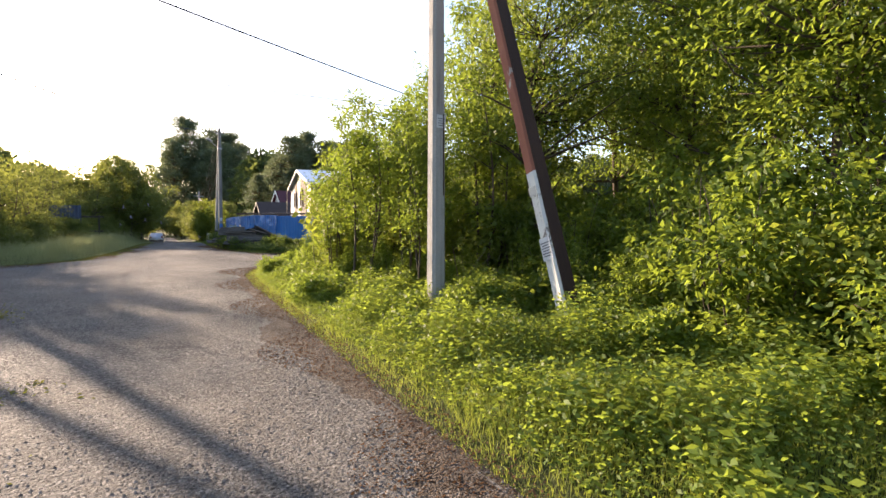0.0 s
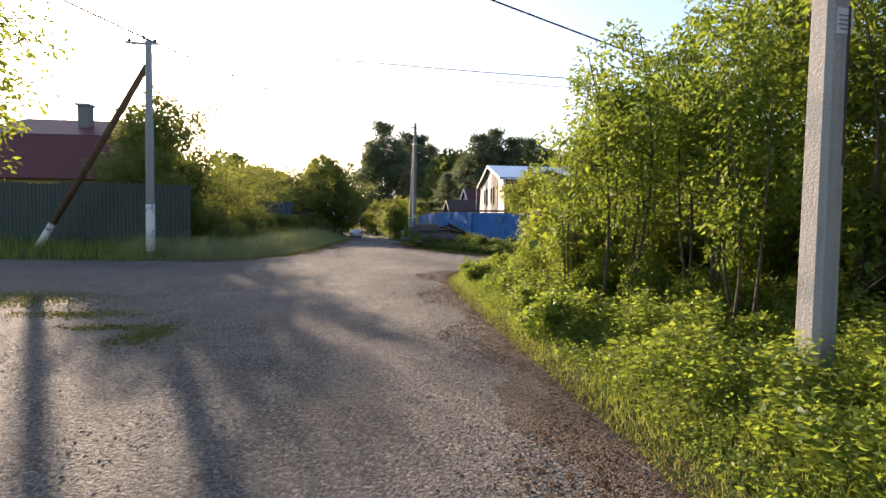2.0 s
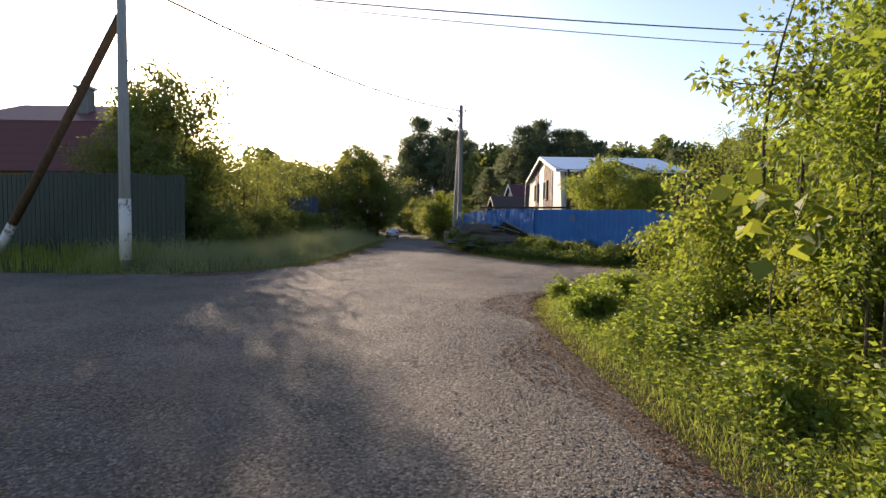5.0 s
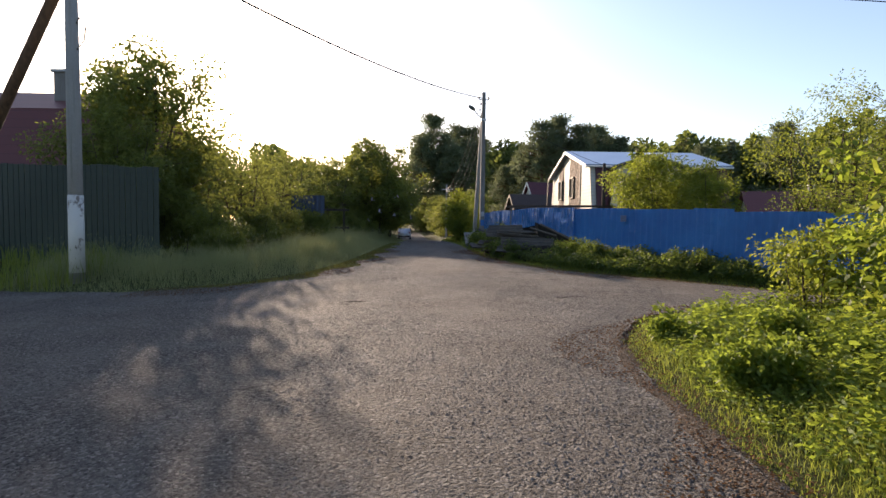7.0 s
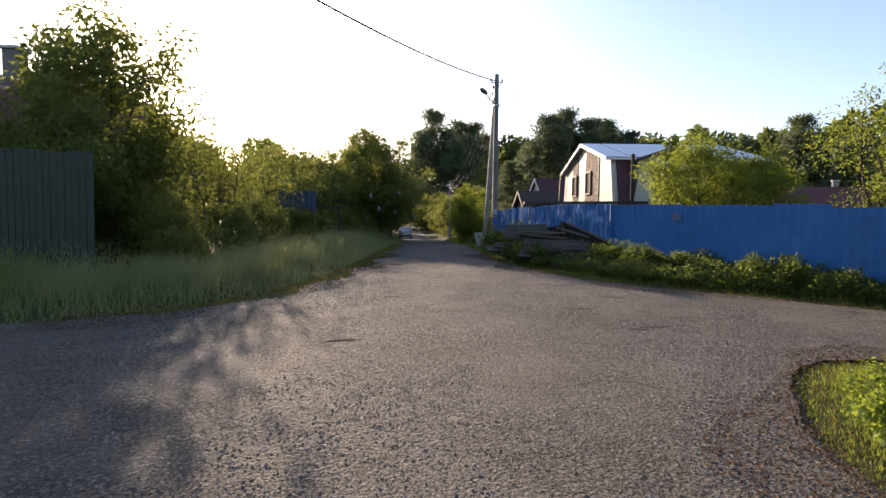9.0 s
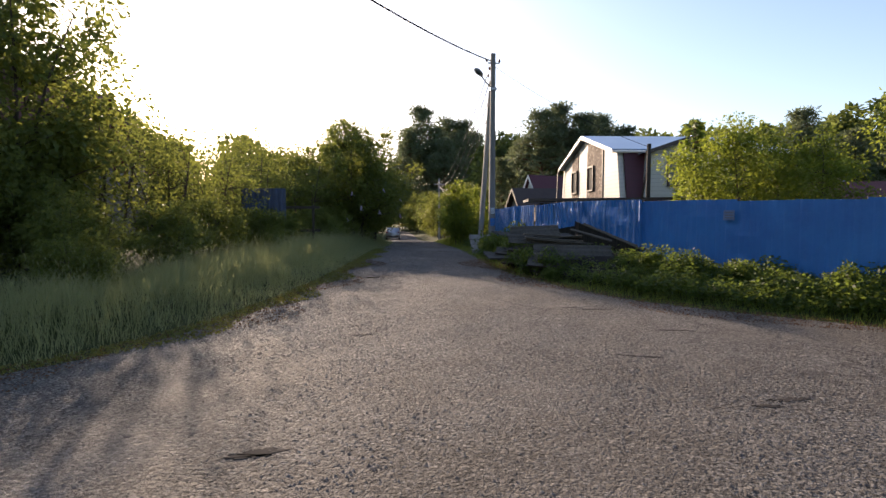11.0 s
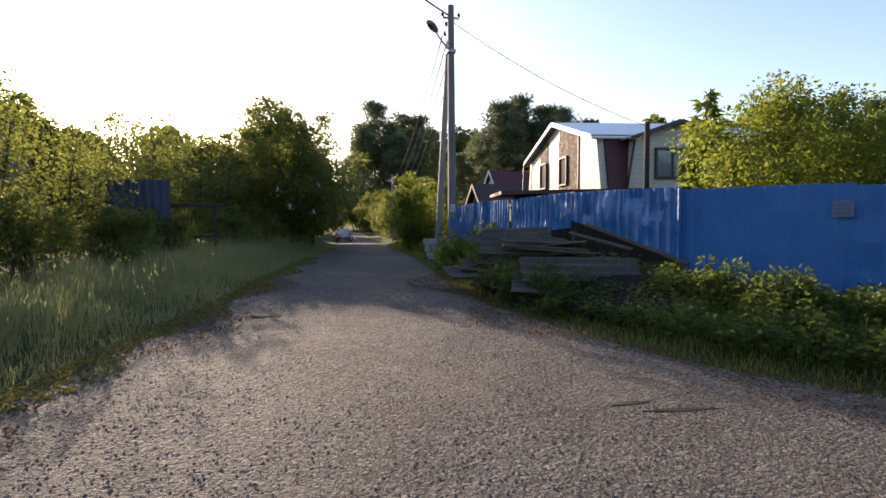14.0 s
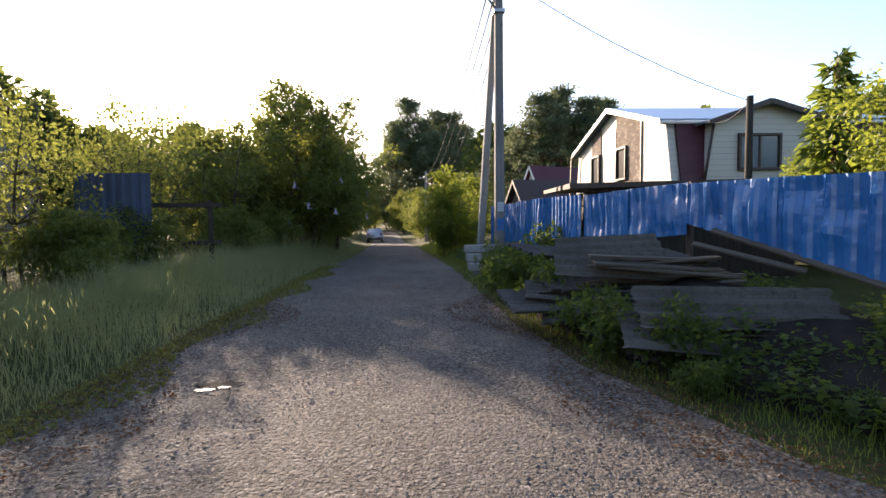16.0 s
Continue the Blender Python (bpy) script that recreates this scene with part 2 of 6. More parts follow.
def make_flaking(name, paint, worn, under, cover):
    """Old paint that has come away in patches from what lies under it."""
    m = Mat(name, 0.8, 0, 0.3)
    w = m.n_warp(m.co, 0.12, 7.0)
    big, small = m.noise(3.2, 5, 0.65, w, (1, 1, 0.45)), m.noise(16, 5, 0.7, w, (1, 1, 0.7))
    c = m.mix(m.noise(1.4, 4, 0.6), paint, worn)
    gone = m.math("ADD", m.math("MULTIPLY", big, 0.7), m.math("MULTIPLY", small, 0.3))
    gone = m.ramp(gone, (cover, 0.0), (cover + 0.035, 1.0))
    m.colour(m.mix(gone, c, m.mix(small, under, tuple(v * 0.6 for v in under))))
    m.bump(m.math("SUBTRACT", m.noise(50, 4, 0.7), gone), 0.5, 0.006)
    return m.m


WHITEWASH = make_flaking("flaking_whitewash", (0.68, 0.67, 0.64), (0.5, 0.49, 0.46), (0.26, 0.22, 0.19), 0.545)
# bare rust of the brace, darkened in colour for its shaded side
RUST_SHADED = make_concrete("shaded_bare_rusty_side", (0.065, 0.034, 0.026), (0.045, 0.026, 0.021), (0.03, 0.019, 0.016))
RUST_FLAKED = make_flaking("red_paint_flaking_to_white", (0.30, 0.11, 0.07), (0.22, 0.08, 0.052), (0.46, 0.40, 0.36), 0.6)
SLATE = make_concrete("old_corrugated_slate", (0.125, 0.112, 0.098), (0.07, 0.063, 0.056), (0.035, 0.031, 0.028))
WOOD_OLD = make_wood("weathered_grey_board", (0.075, 0.062, 0.048), (0.155, 0.13, 0.1), (0.8, 14, 14))
WOOD_DARK = make_wood("dark_old_wood", (0.03, 0.024, 0.018), (0.075, 0.06, 0.045))
BLUE = make_paint_metal("blue_painted_sheet", 0.42, 0.4)
BLUE_GLOSSY = make_paint_metal("glossy_blue_profiled_sheet", 0.22, 0.6)
BLUE_GLOSSY.node_tree.nodes["Principled BSDF"].inputs["Specular IOR Level"].default_value = 0.9
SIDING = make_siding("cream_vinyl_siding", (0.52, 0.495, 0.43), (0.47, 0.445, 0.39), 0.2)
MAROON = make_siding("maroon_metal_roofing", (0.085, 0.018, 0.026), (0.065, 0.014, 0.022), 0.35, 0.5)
ROOF_RED = make_siding("red_brown_metal_roofing", (0.13, 0.035, 0.032), (0.10, 0.028, 0.028), 0.35, 0.5)
ROOF_BLUE = make_plain("blue_grey_metal_roof", (0.30, 0.38, 0.48), (0.24, 0.32, 0.43), 0.3, 0.35, 0.8)


def make_stone():
    m = Mat("brown_stone_cladding", 0.85, 0, 0.3)
    w = m.n_warp(m.co, 0.05, 6.0)
    v = m.n.new("ShaderNodeVectorMath")
    v.operation = "MULTIPLY"
    m.l.new(w, v.inputs[0])
    v.inputs[1].default_value = (1.0, 1.0, 2.2)
    tone = m.n.new("ShaderNodeSeparateColor")
    m.l.new(m.cells(3.4, v.outputs[0], "Color"), tone.inputs[0])
    c = m.ramp(tone.outputs[0], (0.0, (0.10, 0.072, 0.052)), (0.5, (0.17, 0.125, 0.09)), (1.0, (0.26, 0.20, 0.15)))
    joint = m.ramp(m.cells(3.4, v.outputs[0], "Distance", "DISTANCE_TO_EDGE"), (0.02, 1.0), (0.07, 0.0))
    m.colour(m.mix(joint, c, (0.06, 0.048, 0.038)))
    m.bump(m.math("SUBTRACT", m.noise(12, 4, 0.7), joint), 0.8, 0.03)
    return m.m


STONE = make_stone()
TRIM_WHITE = make_plain("white_trim_paint", (0.75, 0.74, 0.70), (0.66, 0.65, 0.62), 0.5)
TRIM_DARK = make_plain("dark_brown_trim", (0.045, 0.028, 0.022), (0.06, 0.04, 0.03), 0.5)
YELLOW_WALL = make_siding("yellow_ochre_boards", (0.42, 0.30, 0.11), (0.36, 0.26, 0.10), 0.15)
GREY_WALL = make_siding("pale_grey_boards", (0.30, 0.27, 0.24), (0.24, 0.22, 0.2), 0.15)
SHEET_GREEN = make_plain("dark_green_painted_sheet", (0.022, 0.042, 0.034), (0.016, 0.03, 0.026), 0.5)
SHEET_DULL = make_plain("dull_slate_blue_sheet", (0.05, 0.075, 0.13), (0.04, 0.055, 0.09), 0.6)
SIGN_DULL = make_plain("faded_blue_grey_plate", (0.13, 0.19, 0.30), (0.08, 0.13, 0.24), 0.6)
LAMP_GREY = make_plain("pale_grey_lamp_housing", (0.42, 0.43, 0.44), (0.34, 0.35, 0.36), 0.5)
STEEL = make_plain("dull_galvanised_steel", (0.38, 0.39, 0.40), (0.28, 0.29, 0.30), 0.45, 0.8)
BLACK = make_plain("black_cable", (0.015, 0.015, 0.016), (0.03, 0.03, 0.03), 0.6)
PORCELAIN = make_plain("brown_glazed_porcelain", (0.10, 0.045, 0.025), (0.07, 0.03, 0.02), 0.2)
PAPER = make_plain("faded_paper", (0.55, 0.57, 0.58), (0.42, 0.44, 0.47), 0.8, 0, 9)
INK = make_plain("faded_print", (0.10, 0.11, 0.14), (0.16, 0.16, 0.18), 0.8)


def make_pebble():
    m = Mat("road_pebble", 0.85, 0, 0.3)
    c = m.ramp(m.island(), (0.0, (0.06, 0.053, 0.046)), (0.5, (0.13, 0.118, 0.102)), (1.0, (0.26, 0.24, 0.21)))
    m.colour(m.mix(m.math("MULTIPLY", m.noise(90, 3), 0.5), c, (0.07, 0.06, 0.05)))
    return m.m


PEBBLE = make_pebble()
CAR_PAINT = make_plain("silver_car_paint", (0.42, 0.44, 0.47), (0.36, 0.38, 0.41), 0.28, 0.5)
RUBBER = make_plain("tyre_rubber", (0.02, 0.02, 0.021), (0.03, 0.03, 0.03), 0.85)
LAMP_RED = make_plain("red_lamp_glass", (0.35, 0.02, 0.02), (0.28, 0.015, 0.015), 0.15)
STICK = make_plain("dead_twig", (0.19, 0.15, 0.11), (0.12, 0.095, 0.07), 0.9)
LILAC_BLOOM = make_plain("pale_lilac_bloom", (0.50, 0.43, 0.56), (0.42, 0.36, 0.5), 0.8)


def make_glass(name, tint, rough=0.05, spec=0.6):
    m = Mat(name, rough, 0, spec)
    m.colour(m.mix(m.noise(0.7, 2), tint, tuple(v * 0.6 for v in tint)))
    return m.m


GLASS = make_glass("window_glass_with_blind", (0.16, 0.20, 0.23))
GLASS_DARK = make_glass("dark_window_glass", (0.02, 0.022, 0.025), 0.5, 0.02)
DAMP = make_plain("damp_crumbled_asphalt", (0.035, 0.031, 0.028), (0.055, 0.048, 0.042), 0.95, 0, 9, 0.08)
WATER = make_glass("puddle_water", (0.035, 0.033, 0.03))

# ---- mesh helpers ----


def mesh_from(name, verts, faces, mat, smooth=False):
    me = bpy.data.meshes.new(name)
    me.from_pydata([tuple(v) for v in verts], [], [tuple(f) for f in faces])
    me.materials.append(mat)
    if smooth:
        me.polygons.foreach_set("use_smooth", [True] * len(me.polygons))
    me.update()
    return me


def quads_mesh(name, v, mat):
    """A mesh of loose four-cornered pieces from an array of (n, 4, 3)."""
    n = len(v)
    me = bpy.data.meshes.new(name)
    me.vertices.add(n * 4)
    me.vertices.foreach_set("co", np.ascontiguousarray(v, dtype=np.float32).ravel())
    me.loops.add(n * 4)
    me.loops.foreach_set("vertex_index", np.arange(n * 4, dtype=np.int32))
    me.polygons.add(n)
    me.polygons.foreach_set("loop_start", np.arange(0, n * 4, 4, dtype=np.int32))
    me.materials.append(mat)
    me.update(calc_edges=True)
    return me


def part(name, bm, material, parent, label="", smooth=False):
    """Links a bmesh, or a finished mesh, as one object under a thing or part."""
    if isinstance(bm, bmesh.types.BMesh):
        me = bpy.data.meshes.new(name)
        bm.to_mesh(me)
        bm.free()
        me.materials.append(material)
        if smooth:
            me.polygons.foreach_set("use_smooth", [True] * len(me.polygons))
    else:
        me = bm
    ob = new(name, me)
    ob.parent = parent
    if label:
        tagged(ob, label)
    return ob


def thing(name, loc, label, category, group="", kind="", turn=0.0):
    ob = new(name)
    ob.empty_display_size = 0.2
    ob.location = loc
    ob.rotation_euler = (0, 0, radians(turn))
    return tagged(ob, label, category, group, kind)


def box_bm(sx, sy, sz, at=(0, 0, 0), bevel=0.0, m=None, bm=None):
    """A bevelled box with its base centre at the given place."""
    own = bmesh.new()
    bmesh.ops.create_cube(own, size=1.0)
    bmesh.ops.scale(own, vec=(sx, sy, sz), verts=own.verts)
    if bevel:
        bmesh.ops.bevel(own, geom=own.edges[:], offset=bevel, segments=1, affect="EDGES")
    bmesh.ops.translate(own, vec=(0, 0, sz / 2), verts=own.verts)
    if m is not None:
        bmesh.ops.transform(own, matrix=m, verts=own.verts)
    bmesh.ops.translate(own, vec=at, verts=own.verts)
    if bm is None:
        return own
    me = bpy.data.meshes.new("tmp")
    own.to_mesh(me)
    own.free()
    bm.from_mesh(me)
    bpy.data.meshes.remove(me)
    return bm


def tube(paths, sides=6):
    """Tapered tubes along lists of (point, radius); gives verts and faces."""
    V, F = [], []
    ring = [(math.cos(2 * math.pi * k / sides), math.sin(2 * math.pi * k / sides)) for k in range(sides)]
    for path in paths:
        base = len(V)
        pts = [Vector(p) for p, _ in path]
        for i, (p, r) in enumerate(path):
            d = (pts[min(i + 1, len(pts) - 1)] - pts[max(i - 1, 0)])
            d = d.normalized() if d.length > 1e-6 else Vector((0, 0, 1))
            a = d.orthogonal().normalized() if abs(d.z) < 0.9 else Vector((1, 0, 0)) - d * d.x
            a.normalize()
            b = d.cross(a)
            V += [pts[i] + (a * c + b * s) * r for c, s in ring]
        for i in range(len(path) - 1):
            for k in range(sides):
                k2 = (k + 1) % sides
                F.append((base + i * sides + k, base + i * sides + k2, base + (i + 1) * sides + k2, base + (i + 1) * sides + k))
        F.append(tuple(base + k for k in range(sides))[::-1])
        F.append(tuple(base + (len(path) - 1) * sides + k for k in range(sides)))
    return V, F


def prism(points, depth, axis="y"):
    """An outline of (u, z) drawn out along an axis from 0 to depth; gives a bmesh."""
    bm = bmesh.new()
    put = (lambda u, z, d: (u, d, z)) if axis == "y" else (lambda u, z, d: (d, u, z))
    a = [bm.verts.new(put(u, z, 0)) for u, z in points]
    b = [bm.verts.new(put(u, z, depth)) for u, z in points]
    n = len(points)
    bm.faces.new(a)
    bm.faces.new(b[::-1])
    for i in range(n):
        bm.faces.new((a[i], b[i], b[(i + 1) % n], a[(i + 1) % n]))
    bmesh.ops.recalc_face_normals(bm, faces=bm.faces)
    return bm


# ---- the lie of the land ----
# outline of the asphalt, edge by edge
VERGE_EDGE = [(1.7, -30), (1.6, -4), (1.55, 2.5), (1.45, 4.2), (1.36, 6), (1.26, 8.5), (1.12, 11.5), (1.0, 14), (1.0, 16.4), (1.25, 18), (2.0, 19.4), (3.1, 20.1)]
SIDE_ROAD = [(4.5, 19.7), (6.0, 17.9), (9.0, 12.6), (16, 0), (40, -40), (44, -38), (20, 2.3), (11.6, 15.2), (8.3, 19.6), (6.2, 22.6), (4.3, 24.4), (3.0, 25.4)]
FENCE_EDGE = [(1.95, 26.5), (1.15, 28.4), (0.6, 30.0), (0.3, 32), (0.15, 35.5), (-0.1, 40), (-0.55, 46), (-1.6, 65), (-3.2, 90), (-6.0, 130)]
GARDEN_EDGE = [(-9.4, 130), (-6.8, 90), (-4.6, 65), (-3.35, 46), (-3.25, 36), (-3.35, 30), (-3.75, 25.7), (-4.5, 23.2), (-5.5, 21.9), (-7.3, 21.1), (-11, 21.4)]
WEST_ROAD = [(-45, 23), (-45, 18.2), (-14, 17.2), (-10.2, 15.9), (-7.8, 13.0), (-6.1, 9.4), (-5.0, 5), (-4.6, 0), (-4.4, -30)]
ROAD = VERGE_EDGE + SIDE_ROAD + FENCE_EDGE + GARDEN_EDGE + WEST_ROAD
RP = np.array(ROAD)
for _ in range(1):                       # rounds the corners of the outline
    nxt = np.roll(RP, -1, axis=0)
    RP = np.stack([RP * 0.75 + nxt * 0.25, RP * 0.25 + nxt * 0.75], 1).reshape(-1, 2)


def rise(y):
    y = np.asarray(y, float)
    near = np.clip(y, -8, 30)
    z = 0.0037 * near + 0.000246 * near * near
    s = np.clip((y - 30) / 60, 0, 1)
    far = (2 * s**3 - 3 * s * s + 1) * 0.332 + (s**3 - 2 * s * s + s) * 1.11 - (3 * s * s - 2 * s**3) * 1.0
    return np.where(y <= 30, z, far)


def off_road(x, y):
    """Metres outside the road's edge (negative on the road)."""
    x, y = np.atleast_1d(np.asarray(x, float)), np.atleast_1d(np.asarray(y, float))
    best, inside = np.full(x.shape, 1e9), np.zeros(x.shape, bool)
    for a, b in zip(RP, np.roll(RP, -1, axis=0)):
        d = b - a
        t = np.clip(((x - a[0]) * d[0] + (y - a[1]) * d[1]) / (d @ d), 0, 1)
        best = np.minimum(best, np.hypot(x - a[0] - t * d[0], y - a[1] - t * d[1]))
        if d[1]:
            inside ^= ((a[1] > y) != (b[1] > y)) & (x < d[0] * (y - a[1]) / d[1] + a[0])
    return np.where(inside, -best, best)


def land(x, y):
    """Height of the ground beside the road."""
    x, y = np.atleast_1d(np.asarray(x, float)), np.atleast_1d(np.asarray(y, float))
    d = np.clip((off_road(x, y) - 0.25) / 1.9, 0, 1)
    bumps = 0.05 * np.sin(x * 1.7 + 0.6 * y) * np.cos(y * 1.3 - 0.4 * x)
    return rise(y) - 0.035 + d * d * (3 - 2 * d) * (0.22 + bumps)


def gz(x, y):
    return float(land(x, y)[0])


def steps(*runs):
    out = []
    for a, b, s in runs:
        out += list(np.arange(a, b, s))
    return np.array(out)


def build_ground():
    xs = steps((-900, -200, 100), (-200, -60, 20), (-60, -20, 4), (-20, 16, 0.5), (16, 60, 4), (60, 200, 20), (200, 901, 100))
    ys = steps((-600, -100, 100), (-100, -20, 10), (-20, 0, 2), (0, 50, 0.5), (50, 140, 3), (140, 300, 20), (300, 1501, 100))
    X, Y = np.meshgrid(xs, ys)
    Z = land(X.ravel(), Y.ravel())
    V = np.stack([X.ravel(), Y.ravel(), Z], 1)
    w = len(xs)
    F = [(j * w + i, j * w + i + 1, (j + 1) * w + i + 1, (j + 1) * w + i) for j in range(len(ys) - 1) for i in range(w - 1)]
    ob = new("ground", mesh_from("ground", V, F, SOIL, True))
    tagged(ob, "uneven dark soil under grass and weeds", "ground", kind="structure")


def build_road():
    rng = np.random.default_rng(5)
    pts = []
    for a, b in zip(RP, np.roll(RP, -1, axis=0)):
        n = max(1, int(np.hypot(*(b - a)) / 0.2)) if max(abs(a[1]), abs(b[1])) < 50 and abs(a[0]) < 14 else 2
        for k in range(n):
            p = a + (b - a) * k / n
            pts.append(p + rng.normal(0, 0.014, 2) + 0.03 * np.sin(p[::-1] * 3.1))
    bm = bmesh.new()
    bm.faces.new([bm.verts.new((*p, 0)) for p in pts])
    for y in list(np.arange(-28, 50, 1.0)) + list(np.arange(50, 130, 4.0)):
        bmesh.ops.bisect_plane(bm, geom=bm.verts[:] + bm.edges[:] + bm.faces[:], plane_co=(0, y, 0), plane_no=(0, 1, 0))
    bmesh.ops.triangulate(bm, faces=bm.faces)
    for v in bm.verts:
        v.co.z = float(rise(v.co.y))
    bmesh.ops.recalc_face_normals(bm, faces=bm.faces)
    if sum(f.normal.z for f in bm.faces) < 0:
        bmesh.ops.reverse_faces(bm, faces=bm.faces)
    ob = part("road", bm, ASPHALT, None)
    tagged(ob, "worn grey-brown asphalt road strewn with grit", "road", kind="structure")


build_ground()
build_road()



def build_dirt_edge():
    """A ragged shoulder of brown earth and crumbs lying on the asphalt along the verge."""
    rng = np.random.default_rng(19)
    ys = np.arange(-2.0, 19.0, 0.06)
    edge = np.interp(ys, [p[1] for p in VERGE_EDGE], [p[0] for p in VERGE_EDGE])
    wide = 0.42 + 0.2 * np.sin(ys * 0.9 + 1) + 0.12 * np.sin(ys * 2.7) + 0.06 * np.sin(ys * 7.1) + rng.normal(0, 0.025, len(ys))
    wide *= np.clip((17.5 - ys) / 8, 0.25, 1)
    V, F = [], []
    for y, x, w in zip(ys, edge, wide):
        z = float(rise(y))
        V += [(x + 0.12, y, z - 0.03), (x - 0.02, y, z + 0.006), (x - 0.6 * w, y, z + 0.005), (x - w, y + rng.normal(0, 0.02), z - 0.003)]
    for k in range(len(ys) - 1):
        for i in range(3):
            F.append((4 * k + i, 4 * k + 4 + i, 4 * k + 5 + i, 4 * k + 1 + i))
    ob = new("dirt_shoulder", mesh_from("dirt_shoulder", V, F, DIRT, True))
    tagged(ob, "brown earth and crumbled asphalt along the verge", "dirt", kind="structure")


build_dirt_edge()

# ---- plants ----


def unit(a):
    return a / np.maximum(np.linalg.norm(a, axis=1, keepdims=True), 1e-9)


def leaf_quads(rng, P, D, size, ratio=0.5, fold=0.12):
    """One folded leaf at each place P, pointing along D."""
    n = len(P)
    L = (size * rng.uniform(0.65, 1.3, n))[:, None]
    S = unit(np.cross(D, unit(rng.normal(0, 1, (n, 3)) + [0, 0, 1.2])))
    N = np.cross(S, D)
    mid = P + D * L * 0.45 + N * L * fold
    return np.stack([P, mid + S * L * ratio / 2, P + D * L - N * L * fold * 0.8, mid - S * L * ratio / 2], 1)


def crown_leaves(rng, clumps, radii, per, size, ratio, droop=0.25, flat=0.75):
    out = []
    for c, r in zip(clumps, radii):
        g = unit(rng.normal(0, 1, (per, 3))) * (rng.uniform(0, 1, (per, 1)) ** 0.45) * r * [1, 1, flat]
        d = unit(unit(g) * 0.9 + rng.normal(0, 0.55, (per, 3)) + [0, 0, -droop])
        out.append(leaf_quads(rng, np.asarray(c) + g, d, size, ratio))
    return np.concatenate(out)


def stem_path(rng, a, b, r0, r1, bend=0.08, n=5):
    a, b = np.array(a, float), np.array(b, float)
    off = rng.normal(0, bend * np.linalg.norm(b - a), 3) * [1, 1, 0.3]
    return [(tuple(a + (b - a) * t + off * math.sin(math.pi * t)), r0 + (r1 - r0) * t) for t in np.linspace(0, 1, n)]


def woody_meshes(seed, h, r, low, stems, nclump, per, leaf, ratio, mat, bark=BARK, clump=0.34, trunk=0.05, top=1.0, flat=0.75, fill=0.5, lean=(0, 0)):
    """Stems and crown of a tree or shrub of height h and crown radius r whose leaves begin at height low."""
    rng = np.random.default_rng(seed)
    mid, half = (h + low) / 2, (h - low) / 2
    C = []
    while len(C) < nclump:
        u = unit(rng.normal(0, 1, (1, 3)))[0] * rng.uniform(fill, 1.0)
        wob = 0.8 + 0.35 * math.sin(3.1 * math.atan2(u[1], u[0]) + seed) * math.sin(2.3 * u[2] + seed)
        zz = u[2]
        narrow = 1.0 - (1 - 1 / max(top, 1e-3)) * max(zz, 0) if top >= 1 else 1.0
        C.append((u[0] * r * wob * narrow + lean[0] * (zz + 1) / 2, u[1] * r * wob * narrow + lean[1] * (zz + 1) / 2, mid + zz * half))
    C = np.array(C)
    radii = r * clump * rng.uniform(0.6, 1.35, nclump) * np.where(C[:, 2] > mid + 0.5 * half, 0.7, 1.0)
    crown = crown_leaves(rng, C, radii, per, leaf, ratio, flat=flat)
    paths, tips = [], []
    for k in range(stems):
        a = 2 * math.pi * k / stems + rng.uniform(0, 1)
        s = 0.0 if stems == 1 else 0.12 * r + 0.06
        reach = 0.12 * r if stems == 1 else 0.45 * r
        p = stem_path(rng, (s * math.cos(a), s * math.sin(a), -0.15), (reach * math.cos(a) + lean[0] * 0.8, reach * math.sin(a) + lean[1] * 0.8, h * rng.uniform(0.68, 0.86)), trunk, trunk * 0.22, 0.05, 8)
        paths.append(p)
        tips += [(np.array(q), w) for q, w in p[2:]]
    for c in C:
        below = [(q, w) for q, w in tips if q[2] < c[2] + 0.1] or tips[:1]
        q, w = min(below, key=lambda t: np.linalg.norm(t[0] - c) + 0.6 * abs((c[2] - t[0][2]) - 0.5 * np.linalg.norm(t[0][:2] - c[:2])))
        paths.append(stem_path(rng, q, c, w * 0.55, max(0.004, w * 0.12), 0.1, 4))
    V, F = tube(paths, 6 if trunk > 0.06 else 5)
    return mesh_from("trunk", V, F, bark, True), quads_mesh("crown", crown, mat)


def plant(name, meshes, x, y, label, category, group="", turn=0.0, size=1.0, z=None):
    ob = thing(name, (x, y, gz(x, y) - 0.02 if z is None else z), label, category, group, turn=turn)
    ob.scale = (size, size, size)
    part("trunk" if category in ("tree", "sapling") else "branchwork", meshes[0], None, ob)
    part("crown" if category in ("tree", "sapling") else "foliage", meshes[1], None, ob)
    return ob


def at_xy(x, y, turn=0.0):
    return pose(x, y, gz(x, y) - 0.02, 0, 0, turn)


def sow(n, inside, rng, box):
    """n places in a box (x0, y0, x1, y1) for which inside(x, y) holds."""
    got = []
    count = 0
    while count < n:
        x, y = rng.uniform(box[0], box[2], n), rng.uniform(box[1], box[3], n)
        ok = inside(x, y)
        got.append(np.stack([x[ok], y[ok]], 1))
        count += int(ok.sum())
    return np.concatenate(got)[:n]


